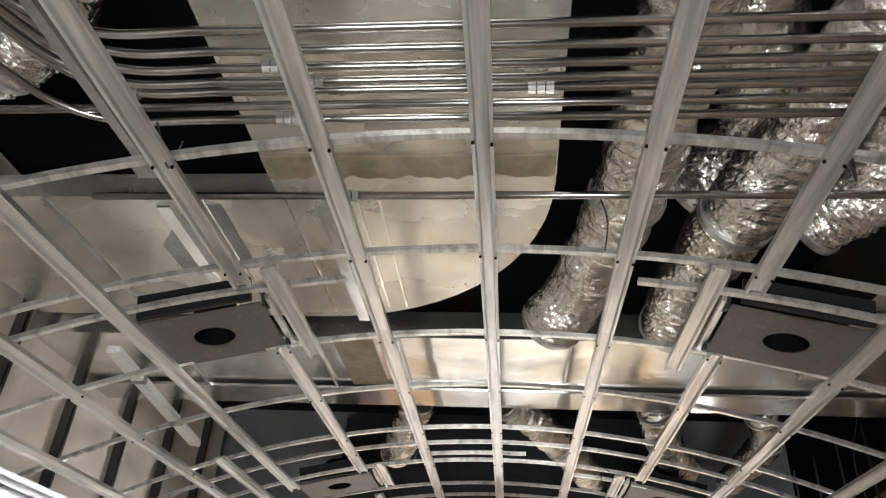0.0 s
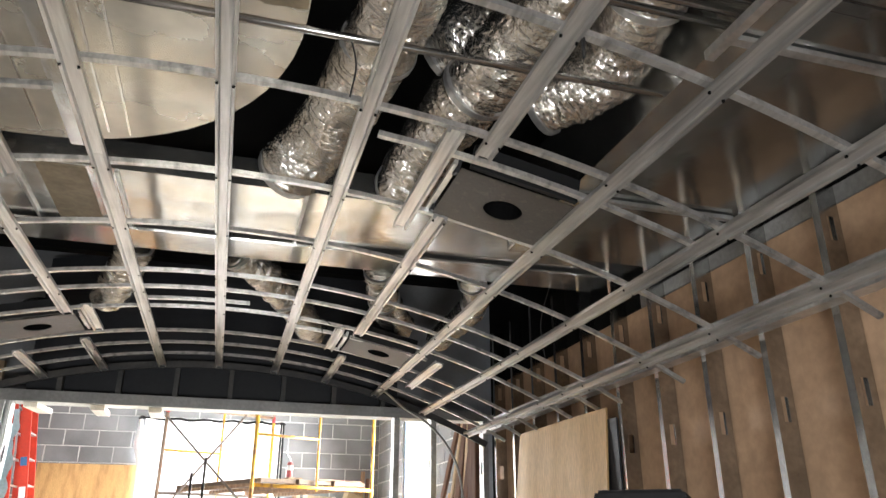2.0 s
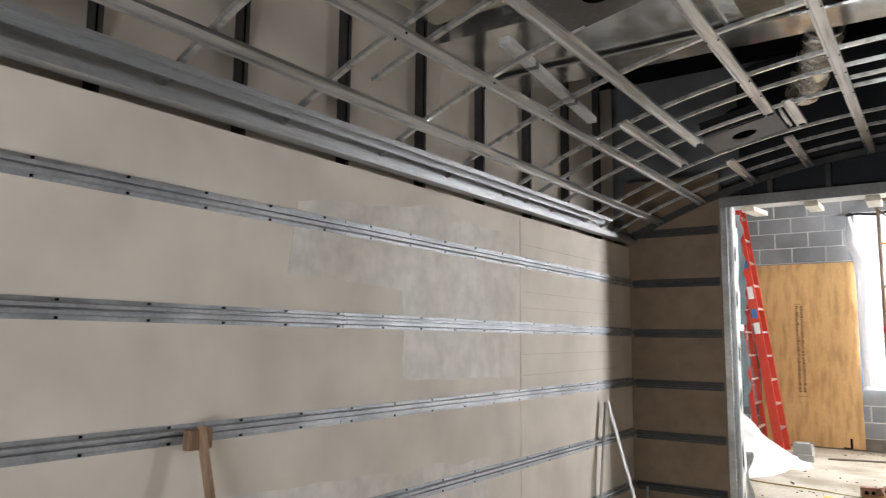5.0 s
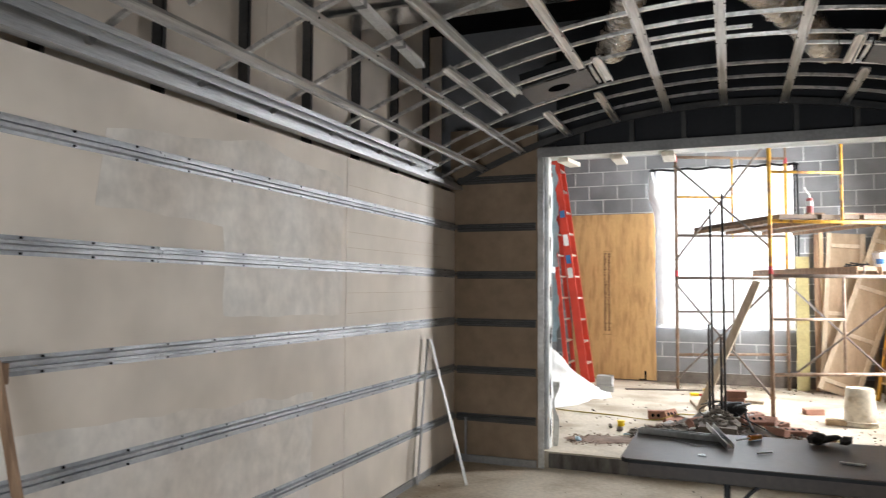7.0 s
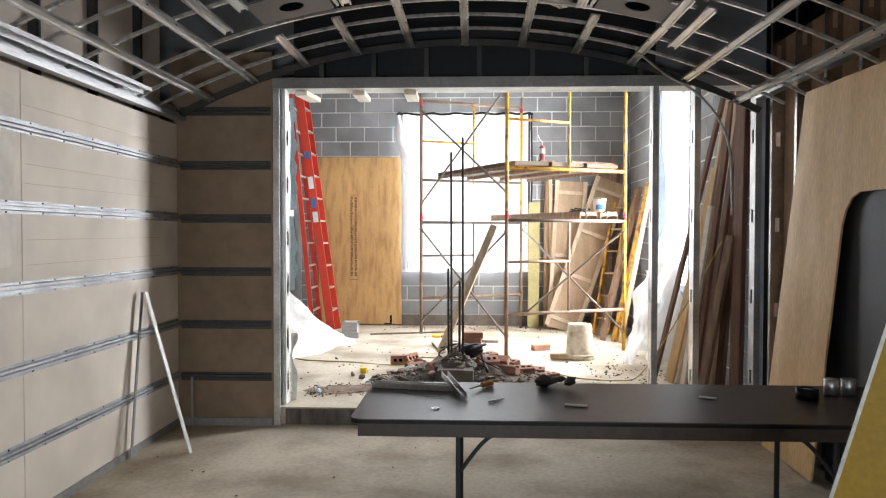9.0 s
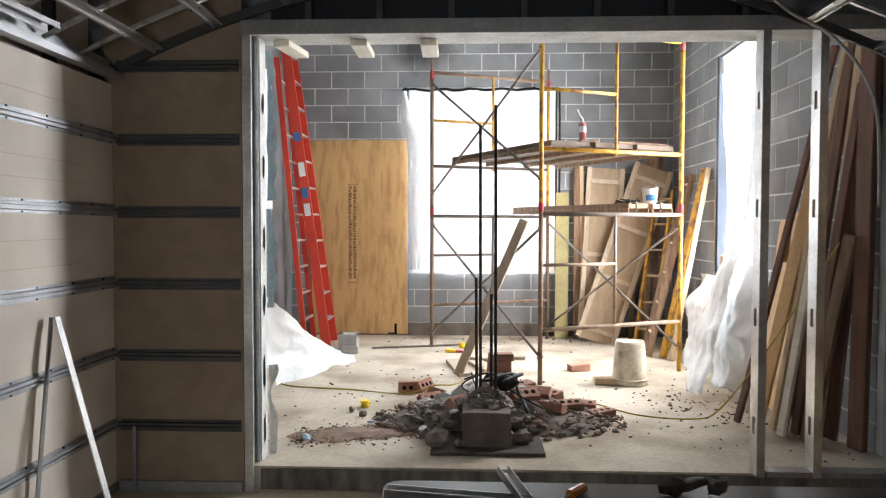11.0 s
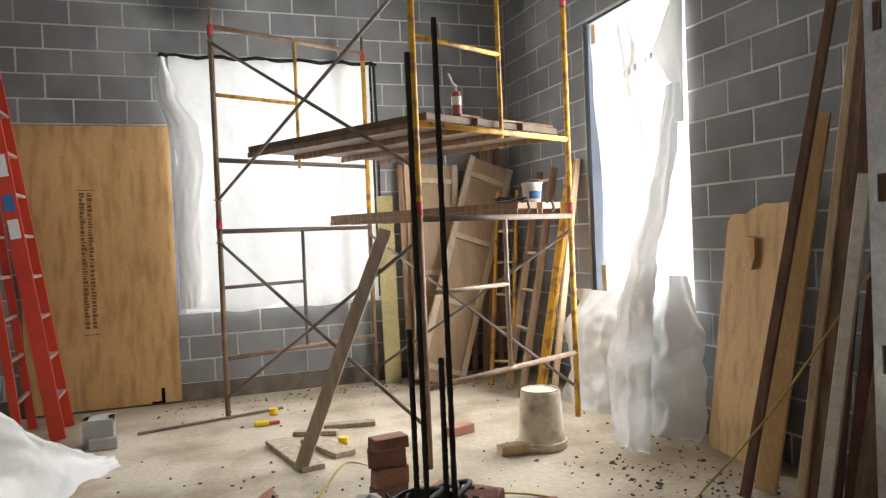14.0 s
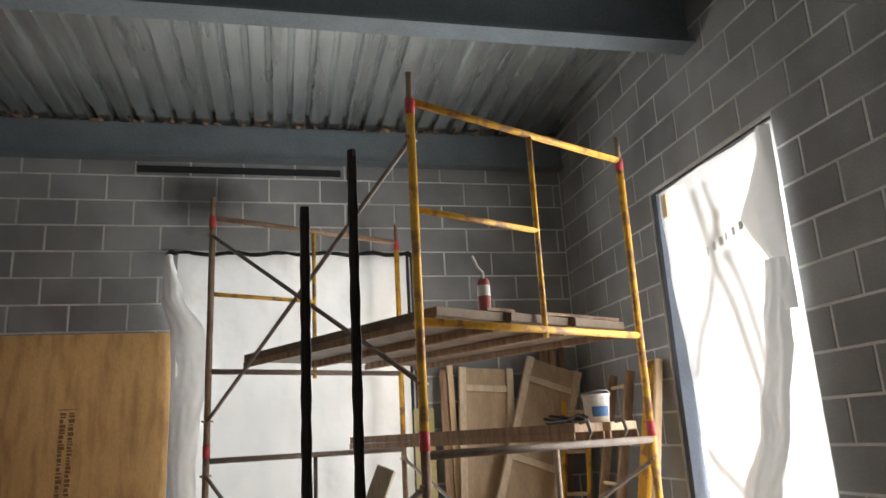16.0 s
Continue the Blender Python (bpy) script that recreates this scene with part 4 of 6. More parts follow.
def east_strip(u, v):
    """A folded strip that runs aslant down the sheet and ends in a tip on the floor."""
    z = 2.35 - 2.36 * v
    far = ease(v, 9.08, 9.16, 9.27, 9.40, 9.44, 9.34, 8.98)
    wide = ease(v, 0.14, 0.18, 0.22, 0.30, 0.42, 0.52, 0.36)
    x = ease(v, 3.37, 3.355, 3.33, 3.26, 3.14, 2.98, 2.80)
    x -= 0.05 * math.sin(math.pi * u) + 0.02 * crease((u * 1.3, v * 1.5, 2), 2.2) + 0.012 * crease((u * 2, v * 6, 7), 3)
    return Vector((min(x, XE - 0.012), far - wide * u - 0.05 * v * noise.noise(Vector((v * 5, u, 1))), max(z, 0.006 + 0.02 * abs(math.sin(u * 9)))))


def east_lump(u, v):
    """The swollen lower fold behind the strip, standing on the floor."""
    z = 1.06 * (1 - v)
    far = ease(v, 9.34, 9.40, 9.40, 9.32)
    near = ease(v, 8.90, 8.72, 8.64, 8.68)
    out = ease(v, 0.06, 0.20, 0.30, 0.34) * math.sin(math.pi * (0.12 + 0.80 * u)) ** 0.7
    x = XE - 0.03 - out - 0.035 * crease((u * 1.5, v * 2, 4), 2.0) - 0.014 * crease((u * 4, v * 4, 9), 2.5)
    return Vector((min(x, XE - 0.012), far + (near - far) * u, max(z, 0.006 + 0.02 * abs(math.sin(u * 12)))))


def north_flap(u, v):
    """A loose fold along the far edge of the window sheet, with a dog-eared head."""
    z = 3.06 - 2.22 * v
    left = ease(v, 0.04, 0.02, 0.10, 0.12, 0.12, 0.12, 0.13, 0.14)
    wide = ease(v, 0.06, 0.16, 0.26, 0.27, 0.22, 0.20, 0.20, 0.16)
    return Vector((left + wide * u, YF - 0.075 - 0.05 * math.sin(math.pi * u * 0.9) - 0.012 * crease((u * 2, v * 3, 1), 2) - 0.02 * v, z))


def east_crumple(u, v):
    z, y = 0.90 * v, 9.52 + 0.84 * u
    out = 0.05 + 0.20 * min(1, 3.2 * (1 - v)) * min(1, 6 * u) * min(1, 6 * (1 - u)) + 0.08 * max(0, 1 - v / 0.3)
    x = XE - out - 0.05 * crease((u * 2, v * 1.6, 2), 1.8) - 0.02 * crease((u * 4, v * 4, 6), 2.2)
    return Vector((min(x, XE - 0.012), y + 0.03 * noise.noise(Vector((v * 4, u * 2, 8))), max(z, 0.006)))


def west_drape(u, v):
    z = 0.95 * v ** 1.2 * (1 - 0.85 * u ** 0.8)
    y = 8.85 + 1.12 * u + 0.12 * math.sin(v * 4)
    x = -0.98 + 0.56 * u + 0.20 * (1 - v) + wrinkle((u * 2, v * 1.5, 1), 0.09, 1.4)
    return Vector((x, y, max(z + wrinkle((u * 3, v * 2, 5), 0.05, 1.2), 0.006)))


def west_strip(u, v):
    z = 1.5 + 0.85 * v
    return Vector((OX0 - 0.03 + 0.03 * u + wrinkle((u, z * 2, 3), 0.02, 3), YB + 0.285 + 0.1 * u, z))


drape = empty("plastic_drape", "loose white plastic folds hanging from the tall window to the floor", "plastic sheet", at=(0, 0, 0))
plastic("plastic_sheet", "translucent white plastic sheet taped over the window", north_sheet, 44, 48, "plastic_north")
plastic("plastic_sheet", "bright translucent plastic sheet over the tall window", east_sheet, 30, 48, "plastic_east")
for nm, f, nu, nv in (("corner_flap", east_flap, 14, 40), ("hanging_strip", east_strip, 26, 110), ("floor_lump", east_lump, 40, 50)):
    bm = bmesh.new()
    sheet(bm, f, nu, nv)
    part(nm, bm, M["plastic_fold"], drape, smooth=True).visible_shadow = nm == "floor_lump"
plastic("plastic_sheet", "loose white fold along the edge of the window sheet", north_flap, 14, 70, "plastic_fold")
plastic("plastic_sheet", "crumpled plastic below the tall window sill", east_crumple, 24, 30, "plastic_fold")
plastic("plastic_sheet", "crumpled plastic sheet piled by the ladder", west_drape, 22, 20)
plastic("plastic_sheet", "torn plastic strip hanging beside the opening", west_strip, 5, 20)

bm = bmesh.new()
for i in range(6):
    y, z = 9.68 - i * 0.066, 2.54 + i * 0.012
    box(bm, XE - 0.0045, XE - 0.004, y - 0.018 - 0.012 * (i % 3), y, z, z + 0.05)
tagged(part("sheet_print", bm, M["faint_print"]), "grey print on the window sheet", "print", kind="stuff")
# added sticks outside, placed to cast the dark lines on the sheet
for i, (y0, z0, y1, z1, r) in enumerate(((10.12, 1.85, 9.55, 2.80, 0.016), (9.80, 3.0, 9.36, 1.25, 0.02), (9.66, 3.0, 9.28, 1.40, 0.014), (10.1, 1.40, 9.45, 0.95, 0.013), (9.62, 2.5, 9.15, 2.62, 0.010))):
    bm = bmesh.new()
    tube(bm, [(sheet_face(y, z) + 0.012 + r * 1.6, y, z) for y, z in [(y0 + (y1 - y0) * k / 16 + 0.03 * math.sin(k * 0.5), z0 + (z1 - z0) * k / 16) for k in range(17)]], r * 1.6, 6)
    tagged(part("branch", bm, M["slab_edge"]), "added stick outside the sheeted window that shadows the sheet", "branch", "branches outside", "stuff")
bm = bmesh.new()
tube(bm, [(0.08 + 0.1 * i, YF - 0.05 + 0.012 * math.sin(i * 2.3), 3.085 + 0.012 * math.sin(i * 1.7)) for i in range(20)], 0.016, 6)
rock(bm, (0.07, YF - 0.05, 3.09), 0.045, RNG)
rock(bm, (1.98, YF - 0.05, 3.08), 0.05, RNG)
tube(bm, [(1.995, YF - 0.05, 3.08), (2.005, YF - 0.05, 2.2), (1.99, YF - 0.05, 1.0)], 0.014, 6)
tagged(part("black_membrane", bm, M["black_plastic"]), "black crumpled membrane along the window head", "membrane")
# ---- plywood sheet on the block wall ----
pw = empty("plywood_sheet", "full orange-tan plywood sheet with stamped print, leaning on the blocks", "plywood", at=(-0.5, YF - 0.03, 0))
part("sheet", boxes((-0.61, 0.61, -0.012, 0.006, 0.02, 2.46)), M["osb"], pw)
bm = bmesh.new()
rg = random.Random(5)
for col in range(2):
    z = 0.72
    while z < 1.88:
        h, w = rg.uniform(0.010, 0.030), rg.uniform(0.024, 0.042)
        box(bm, -0.14 + col * 0.06, -0.14 + col * 0.06 + w, -0.0145, -0.0125, z, z + h)
        z += h + rg.uniform(0.005, 0.012)
box(bm, -0.15, -0.03, -0.0145, -0.0125, 1.905, 1.912)
box(bm, -0.15, -0.03, -0.0145, -0.0125, 0.665, 0.672)
part("stamped_print", bm, M["ink"], pw, "dark stamped print in two columns")["kind"] = "stuff"
part("notch", boxes((0.44, 0.47, -0.0146, -0.0125, 0.02, 0.15), (0.36, 0.47, -0.0146, -0.0125, 0.02, 0.035)), M["dark"], pw)
part("green_edge", boxes((0.611, 0.618, -0.012, 0.006, 0.4, 2.4)), M["label_blue"], pw, "green-blue painted edge")

# ---- scaffold ----
PA, PE, PC, PD = [Vector((x, y, 0)) for x, y in ((0.46, 10.95), (1.84, 11.57), (1.52, 9.03), (2.91, 9.68))]
sf = empty("scaffold", "worn yellow and rusty tube scaffold tower two lifts high", "scaffold", at=(1.68, 10.3, 0))
SO = sf.location


def sbar(name, p, q, r, mat, label=""):
    bm = bmesh.new()
    tube(bm, [Vector(p) - SO, Vector(q) - SO], r, 10)
    return part(name, bm, M[mat], sf, label, smooth=True)


def up(p, z):
    return Vector((p.x, p.y, z))


def frame_lift(p, q, z0, mats):
    """One welded end frame of a lift, from post p to post q."""
    m = p.lerp(q, 0.51)
    for a, mm in ((p, mats[0]), (q, mats[1])):
        sbar("post", up(a, z0), up(a, z0 + 1.52), 0.0215, mm)
        sbar("coupling_pin", up(a, z0 + 1.52), up(a, z0 + 1.74), 0.016, "scaf_rust")
        sbar("collar", up(a, z0 + 1.52), up(a, z0 + 1.60), 0.024, "scaf_red", "red painted collar")
    sbar("top_bar", up(p, z0 + 1.59 if z0 > 1 else z0 + 1.50), up(q, z0 + 1.59 if z0 > 1 else z0 + 1.50), 0.0195, mats[2])
    sbar("bottom_bar", up(p, z0 + 0.48 if z0 < 1 else z0 + 0.53), up(q, z0 + 0.48 if z0 < 1 else z0 + 0.53), 0.019, mats[3])
    sbar("inner_post", up(m, z0 + 0.49), up(m, z0 + 1.58 if z0 > 1 else z0 + 1.5), 0.015, mats[4])
    sbar("short_bar", up(p, z0 + 1.05), up(m, z0 + 1.05), 0.015, mats[4])


frame_lift(PA, PE, 0.0, ("scaf_rust", "scaf_rust", "brace", "scaf_rust", "brace"))
frame_lift(PA, PE, 1.54, ("scaf_rust", "scaf_yellow", "scaf_rust", "brace", "scaf_yellow"))
frame_lift(PC, PD, 0.0, ("scaf_rust", "scaf_yellow", "brace", "scaf_dusty", "scaf_dusty"))
frame_lift(PC, PD, 1.54, ("scaf_yellow", "scaf_yellow", "scaf_yellow", "scaf_yellow", "scaf_yellow"))
for a, za, b, zb in ((PA, 3.0, PC, 1.80), (PA, 1.75, PC, 2.94), (PA, 1.41, PC, 0.24), (PA, 0.17, PC, 1.38), (PE, 1.43, PD, 0.22), (PE, 0.16, PD, 1.40)):
    sbar("cross_brace", up(a, za), up(b, zb), 0.0125, "brace")
    for p, z in ((a, za), (b, zb)):
        sbar("brace_pin", up(p, z) - Vector((0.03, 0.03, 0)), up(p, z) + Vector((0.03, 0.03, 0)), 0.007, "scaf_rust")
# walk boards on the scaffold
along = (PA - PC).normalized()
across = (PD - PC).normalized()


def walk_board(name, label, start, length, width, z, mat, thick=0.045, hooks=True):
    th = empty(name, label, "plank", "scaffold boards", at=start + Vector((0, 0, z)))
    bm = bmesh.new()
    beam(bm, Vector((0, 0, thick / 2)), along * length + Vector((0, 0, thick / 2)), width, thick)
    part("deck", bevelled(bm, 0.003), M[mat], th)
    for s in (-1, 1):
        bm = bmesh.new()
        o = across * (s * (width / 2 - 0.008))
        beam(bm, o + Vector((0, 0, -0.02)), o + along * length + Vector((0, 0, -0.02)), 0.012, 0.036)
        part("side_rail", bm, M["old_wood"], th)
    if hooks:
        for s in (-0.38,):
            bm = bmesh.new()
            o = across * (s * width) - along * 0.02
            tube(bm, [o + Vector((0, 0, 0.045)), o - along * 0.05 + Vector((0, 0, 0.05)), o - along * 0.065 + Vector((0, 0, 0.0)), o - along * 0.04 + Vector((0, 0, -0.03))], 0.011, 6)
            part("hook", bm, M["brace"], th)
    return th


for i, (f, ln) in enumerate(((0.215, 1.90), (0.515, 1.84), (0.815, 1.92))):
    walk_board("walk_board", "dark grey worn scaffold walk board", PC.lerp(PD, f) + along * 0.03, ln, 0.44, 2.105, "plank", hooks=False)
walk_board("walk_board", "grey worn wooden scaffold plank", PC.lerp(PD, 0.69) + along * 0.02, 2.0, 0.24, 1.56, "old_wood", hooks=True)
walk_board("walk_board", "pale worn scaffold plank", PC.lerp(PD, 0.87) + along * 0.02, 1.9, 0.24, 1.56, "pine", hooks=True)

# things on the scaffold
can = empty("spray_can", "red and white foam can with a bent straw nozzle", "can", at=(1.93, 9.40, 2.151))
part("body", lathe(bmesh.new(), [(0.031, 0), (0.033, 0.005), (0.033, 0.17), (0.024, 0.19)], seg=16), M["pink"], can, smooth=True)
part("band", lathe(bmesh.new(), [(0.0335, 0.10), (0.0335, 0.155)], seg=16), M["label_white"], can)
bm = bmesh.new()
tube(bm, [(0, 0, 0.19), (0, 0, 0.225), (-0.025, 0, 0.25), (-0.05, 0, 0.31)], 0.009, 6)
part("nozzle", bm, M["label_white"], can)
pail = empty("plastic_pail", "small white compound pail with blue label", "pail", at=(2.63, 9.74, 1.606))
part("body", lathe(bmesh.new(), [(0.062, 0), (0.075, 0.14), (0.079, 0.14), (0.079, 0.152), (0.070, 0.152)], seg=20), M["label_white"], pail, smooth=True)
bm = bmesh.new()
for i in range(9):
    a0, a1 = radians(225 + i * 9), radians(234 + i * 9)
    bm.faces.new([bm.verts.new((r * math.cos(a), r * math.sin(a), z)) for a, z, r in ((a0, 0.03, 0.068), (a1, 0.03, 0.068), (a1, 0.085, 0.0735), (a0, 0.085, 0.0735))])
part("label", bm, M["label_blue"], pail)
bm = bmesh.new()
tube(bm, [(0.08 * math.cos(a), 0.08 * math.sin(a), 0.14 - 0.03 * math.sin(a * 1)) for a in [radians(180 + 18 * i) for i in range(11)]], 0.002, 5)
part("handle", bm, M["galv"], pail)
for i in range(7):
    p = PC.lerp(PD, 0.63 + 0.018 * i) + along * (0.12 + 0.04 * (i % 3)) + Vector((0, 0, 1.615 + 0.004 * i))
    bm = bmesh.new()
    a = RNG.uniform(0, 3.1)
    d = Vector((math.cos(a), math.sin(a), 0.05)) * RNG.uniform(0.05, 0.1)
    tube(bm, [p - d, p, p + d + Vector((0, 0, 0.012))], 0.008, 6)
    tagged(part("hand_tool", bm, M["cable"]), "small dark hand tool lying on the plank", "tool", "tools on the plank")
for f, l in ((0.62, 0.2), (0.75, 0.26), (0.86, 0.22), (0.35, 0.18)):
    bm = bmesh.new()
    p = PC.lerp(PD, f) + along * 0.08 + Vector((0, 0, 2.163))
    beam(bm, p - across * l / 2, p + across * l / 2, 0.07, 0.016)
    tagged(part("wood_scrap", bm, M["red_wood"] if f > 0.7 else M["old_wood"]), "reddish wood scrap lying on the walk board", "wood scrap", "scraps on the scaffold")

# ---- red fibreglass ladder by the plywood ----
rl = empty("stepladder", "tall red fibreglass stepladder folded and leaning by the plywood", "ladder", at=(-0.75, 10.9, 0))


def rail_line(x0, z0, x1, z1):
    return lambda z: x0 + (x1 - x0) * (z - z0) / (z1 - z0)


for k, (xa, xb, ztop, w, n, col) in enumerate(((0.0, -0.47, 3.5, 0.105, 11, "ladder_red"), (-0.25, -0.56, 3.3, 0.06, 10, "ladder_red"))):
    f = rail_line(xa, 0, xb, ztop)
    for dy in (0, 0.42 + 0.06 * k):
        bm = bmesh.new()
        beam(bm, (f(0), dy, 0.006), (f(ztop), dy * 0.8, ztop), w, 0.03, (0, 1, 0))
        part("side_rail", bm, M[col], rl)
    for i in range(n):
        z = 0.3 + i * 0.305
        if z < ztop:
            bm = bmesh.new()
            beam(bm, (f(z) + 0.01, 0.01, z), (f(z) + 0.01, 0.42 + 0.06 * k - 0.02, z), 0.075 if k == 0 else 0.03, 0.022)
            part("step", bm, M["alu"], rl)
part("cap", boxes((-0.60, -0.42, -0.05, 0.42, 3.49, 3.56)), M["ladder_red"], rl)
for z, h, mt in ((1.95, 0.16, "label_white"), (1.70, 0.12, "label_blue"), (2.35, 0.1, "label_blue"), (1.5, 0.14, "label_white")):
    bm = bmesh.new()
    f = rail_line(0.0, 0, -0.47, 3.5)
    beam(bm, (f(z), -0.017, z), (f(z + h), -0.017, z + h), 0.07, 0.002, (0, 1, 0))
    part("label", bm, M[mt], rl)

# ---- corner stack: doors, frames and old ladders leaning on the blocks ----
def board(name, label, p, q, w, t, mat, hint=(0, 1, 0), cat="board", group=""):
    """A leaning board from its foot p to its head q; hint is the way across its thickness."""
    th = empty(name, label, cat, group, at=p)
    bm = bmesh.new()
    beam(bm, (0, 0, 0), Vector(q) - Vector(p), w, t, hint)
    part("board", bevelled(bm, min(t, w) * 0.12), M[mat], th)
    return th


def framed_panel(label, p, q, w, hint, mat="ply_pale", bars=3):
    p, q = Vector(p), Vector(q)
    th = empty("framed_panel", label, "panel", "panels in the corner", at=p)
    d = q - p
    s = d.normalized().cross(Vector(hint)).normalized()
    n = s.cross(d.normalized())
    bm = bmesh.new()
    beam(bm, (0, 0, 0), d, w, 0.014, hint)
    part("sheet", bm, M[mat], th)
    sg = 1 if n.y < 0 else -1
    for k in (-1, 1):
        bm = bmesh.new()
        o = s * (k * (w / 2 - 0.03)) + n * (sg * 0.025)
        beam(bm, o, o + d, 0.055, 0.035, hint)
        part("stile", bm, M["batten"], th)
    for i in range(bars):
        f = 0.06 + 0.86 * i / (bars - 1)
        bm = bmesh.new()
        o = d * f + n * (sg * 0.024)
        beam(bm, o - s * (w / 2 - 0.06), o + s * (w / 2 - 0.06), 0.05, 0.03, n)
        part("crossbar", bm, M["batten"], th)
    return th


framed_panel("pale plywood panel with battens leaning in the corner", (2.43, 11.52, 0.01), (2.57, 11.74, 2.10), 0.46, (0, 1, -0.1), bars=3)
framed_panel("tall plywood panel with battens leaning aslant", (2.38, 11.34, 0.01), (3.14, 11.66, 2.10), 0.48, (0, 1, -0.14), bars=4)
for i, (x0, y0, x1, y1, z1, w, mt) in enumerate(((2.02, 11.62, 2.04, 11.74, 1.80, 0.16, "olive_board"), (2.20, 11.6, 2.22, 11.76, 2.1, 0.07, "old_wood"), (2.28, 11.58, 2.27, 11.75, 2.2, 0.05, "pine"),
                                                 (3.02, 11.55, 3.18, 11.75, 2.45, 0.06, "old_wood"), (3.1, 11.5, 3.25, 11.74, 2.35, 0.05, "red_wood"), (2.98, 11.6, 3.1, 11.76, 2.3, 0.07, "old_wood"), (2.86, 11.6, 2.98, 11.76, 2.2, 0.05, "old_wood"))):
    board("lumber", "narrow upright offcut leaning in the corner", (x0, y0, 0.004), (x1, y1, z1), w, 0.02, mt, group="corner offcuts")


def leaning_ladder(label, a, b, gap, z1, mat, n):
    """A straight ladder from foot a to head b, its second stile offset by gap."""
    th = empty("straight_ladder", label, "ladder", "old ladders in the corner", at=a)
    d = Vector(b) - Vector(a)
    g = Vector(gap)
    for o in (Vector(), g):
        bm = bmesh.new()
        beam(bm, o, o + d, 0.065, 0.03, g)
        part("stile", bevelled(bm, 0.004), M[mat], th)
    for i in range(n):
        bm = bmesh.new()
        f = (i + 0.7) / n
        tube(bm, [d * f, d * f + g], 0.014, 6)
        part("rung", bm, M["pine"], th)
    return th


leaning_ladder("old grey wooden ladder leaning on the blocks", (2.80, 10.42, 0.005), (3.30, 10.62, 1.95), (0.04, 0.36, 0), 0, "old_wood", 6)
leaning_ladder("yellow wooden ladder leaning behind the scaffold", (2.92, 10.34, 0.005), (3.36, 10.42, 2.0), (0.03, 0.02, 0), 0, "scaf_yellow", 1)
leaning_ladder("narrow yellow ladder leaning in the corner", (2.78, 11.0, 0.005), (3.14, 11.5, 1.8), (0.16, -0.10, 0), 0, "scaf_yellow", 6)
board("lumber", "red-tipped pale stick leaning by the scaffold", (2.98, 10.2, 0.004), (3.38, 10.35, 2.0), 0.05, 0.03, "pine", group="corner offcuts")

# ---- lumber leaning on the side wall by the opening ----
for x0, y0, x1, y1, z1, w, t, mt in ((2.80, 7.84, 3.375, 7.72, 2.62, 0.05, 0.03, "red_wood"), (2.95, 7.86, 3.33, 7.80, 1.95, 0.11, 0.025, "ply_blond"), (2.98, 7.66, 3.37, 7.56, 2.60, 0.045, 0.045, "pine"),
                                     (3.02, 7.62, 3.36, 7.50, 2.45, 0.08, 0.025, "old_wood"), (3.08, 7.56, 3.38, 7.46, 2.75, 0.06, 0.035, "red_wood"), (3.12, 7.50, 3.37, 7.36, 2.30, 0.06, 0.04, "red_wood"),
                                     (3.20, 7.50, 3.39, 7.38, 2.80, 0.06, 0.035, "pine"), (3.10, 7.42, 3.30, 7.32, 1.35, 0.09, 0.04, "old_wood"), (3.26, 7.46, 3.385, 7.30, 2.5, 0.10, 0.03, "red_wood"), (2.97, 7.52, 3.16, 7.40, 1.6, 0.06, 0.03, "white_wood")):
    board("lumber", "rough wooden board leaning on the block wall", (x0, y0, 0.012), (x1, y1, z1), w, t, mt, hint=(0.9, 0.35, 0), group="leaning boards")
board("lumber", "dark red-brown board standing beside the opening", (3.33, 7.26, 0.004), (3.36, 7.24, 2.75), 0.12, 0.05, "red_wood", hint=(0.9, 0.3, 0), group="leaning boards")
bm = bmesh.new()
pr = [(0, 0)] + [(0.0, 1.30)] + [(0.06 - 0.06 * math.cos(radians(a)), 1.36 + 0.09 * math.sin(radians(a))) for a in range(10, 91, 20)] + [(0.14, 1.44), (0.20, 1.47), (0.30, 1.50), (0.40, 1.495), (0.49, 1.50), (0.50, 0)]
lean = lambda u, z, d: (3.235 - 0.12 * u + 0.14 * z / 1.5 + 0.99 * d, 8.64 - 1.08 * u - 0.10 * z / 1.5 + 0.1 * d, z + 0.003)
a = [bm.verts.new(lean(u, z, 0)) for u, z in pr]
b = [bm.verts.new(lean(u, z, 0.016)) for u, z in pr]
bm.faces.new(a)
bm.faces.new(b[::-1])
for i in range(len(a)):
    j = (i + 1) % len(a)
    bm.faces.new((a[i], a[j], b[j], b[i]))
cu = tagged(new("plywood_offcut"), "rounded plywood offcut with a triangular hole leaning on blocks", "plywood")
part("sheet", bm, M["ply_tan"], cu)
bm = bmesh.new()
chevron = [(0.19, 1.31), (0.28, 1.30), (0.30, 1.20), (0.28, 1.12), (0.20, 1.15), (0.25, 1.21)]
f0 = [bm.verts.new(lean(u, z, -0.002)) for u, z in chevron]
f1 = [bm.verts.new(lean(u, z, -0.035)) for u, z in chevron]
bm.faces.new(f1)
for i in range(6):
    j = (i + 1) % 6
    bm.faces.new((f0[i], f0[j], f1[j], f1[i]))
part("wedge", bm, M["ply_tan"], cu, "small notched wood block screwed to the sheet")

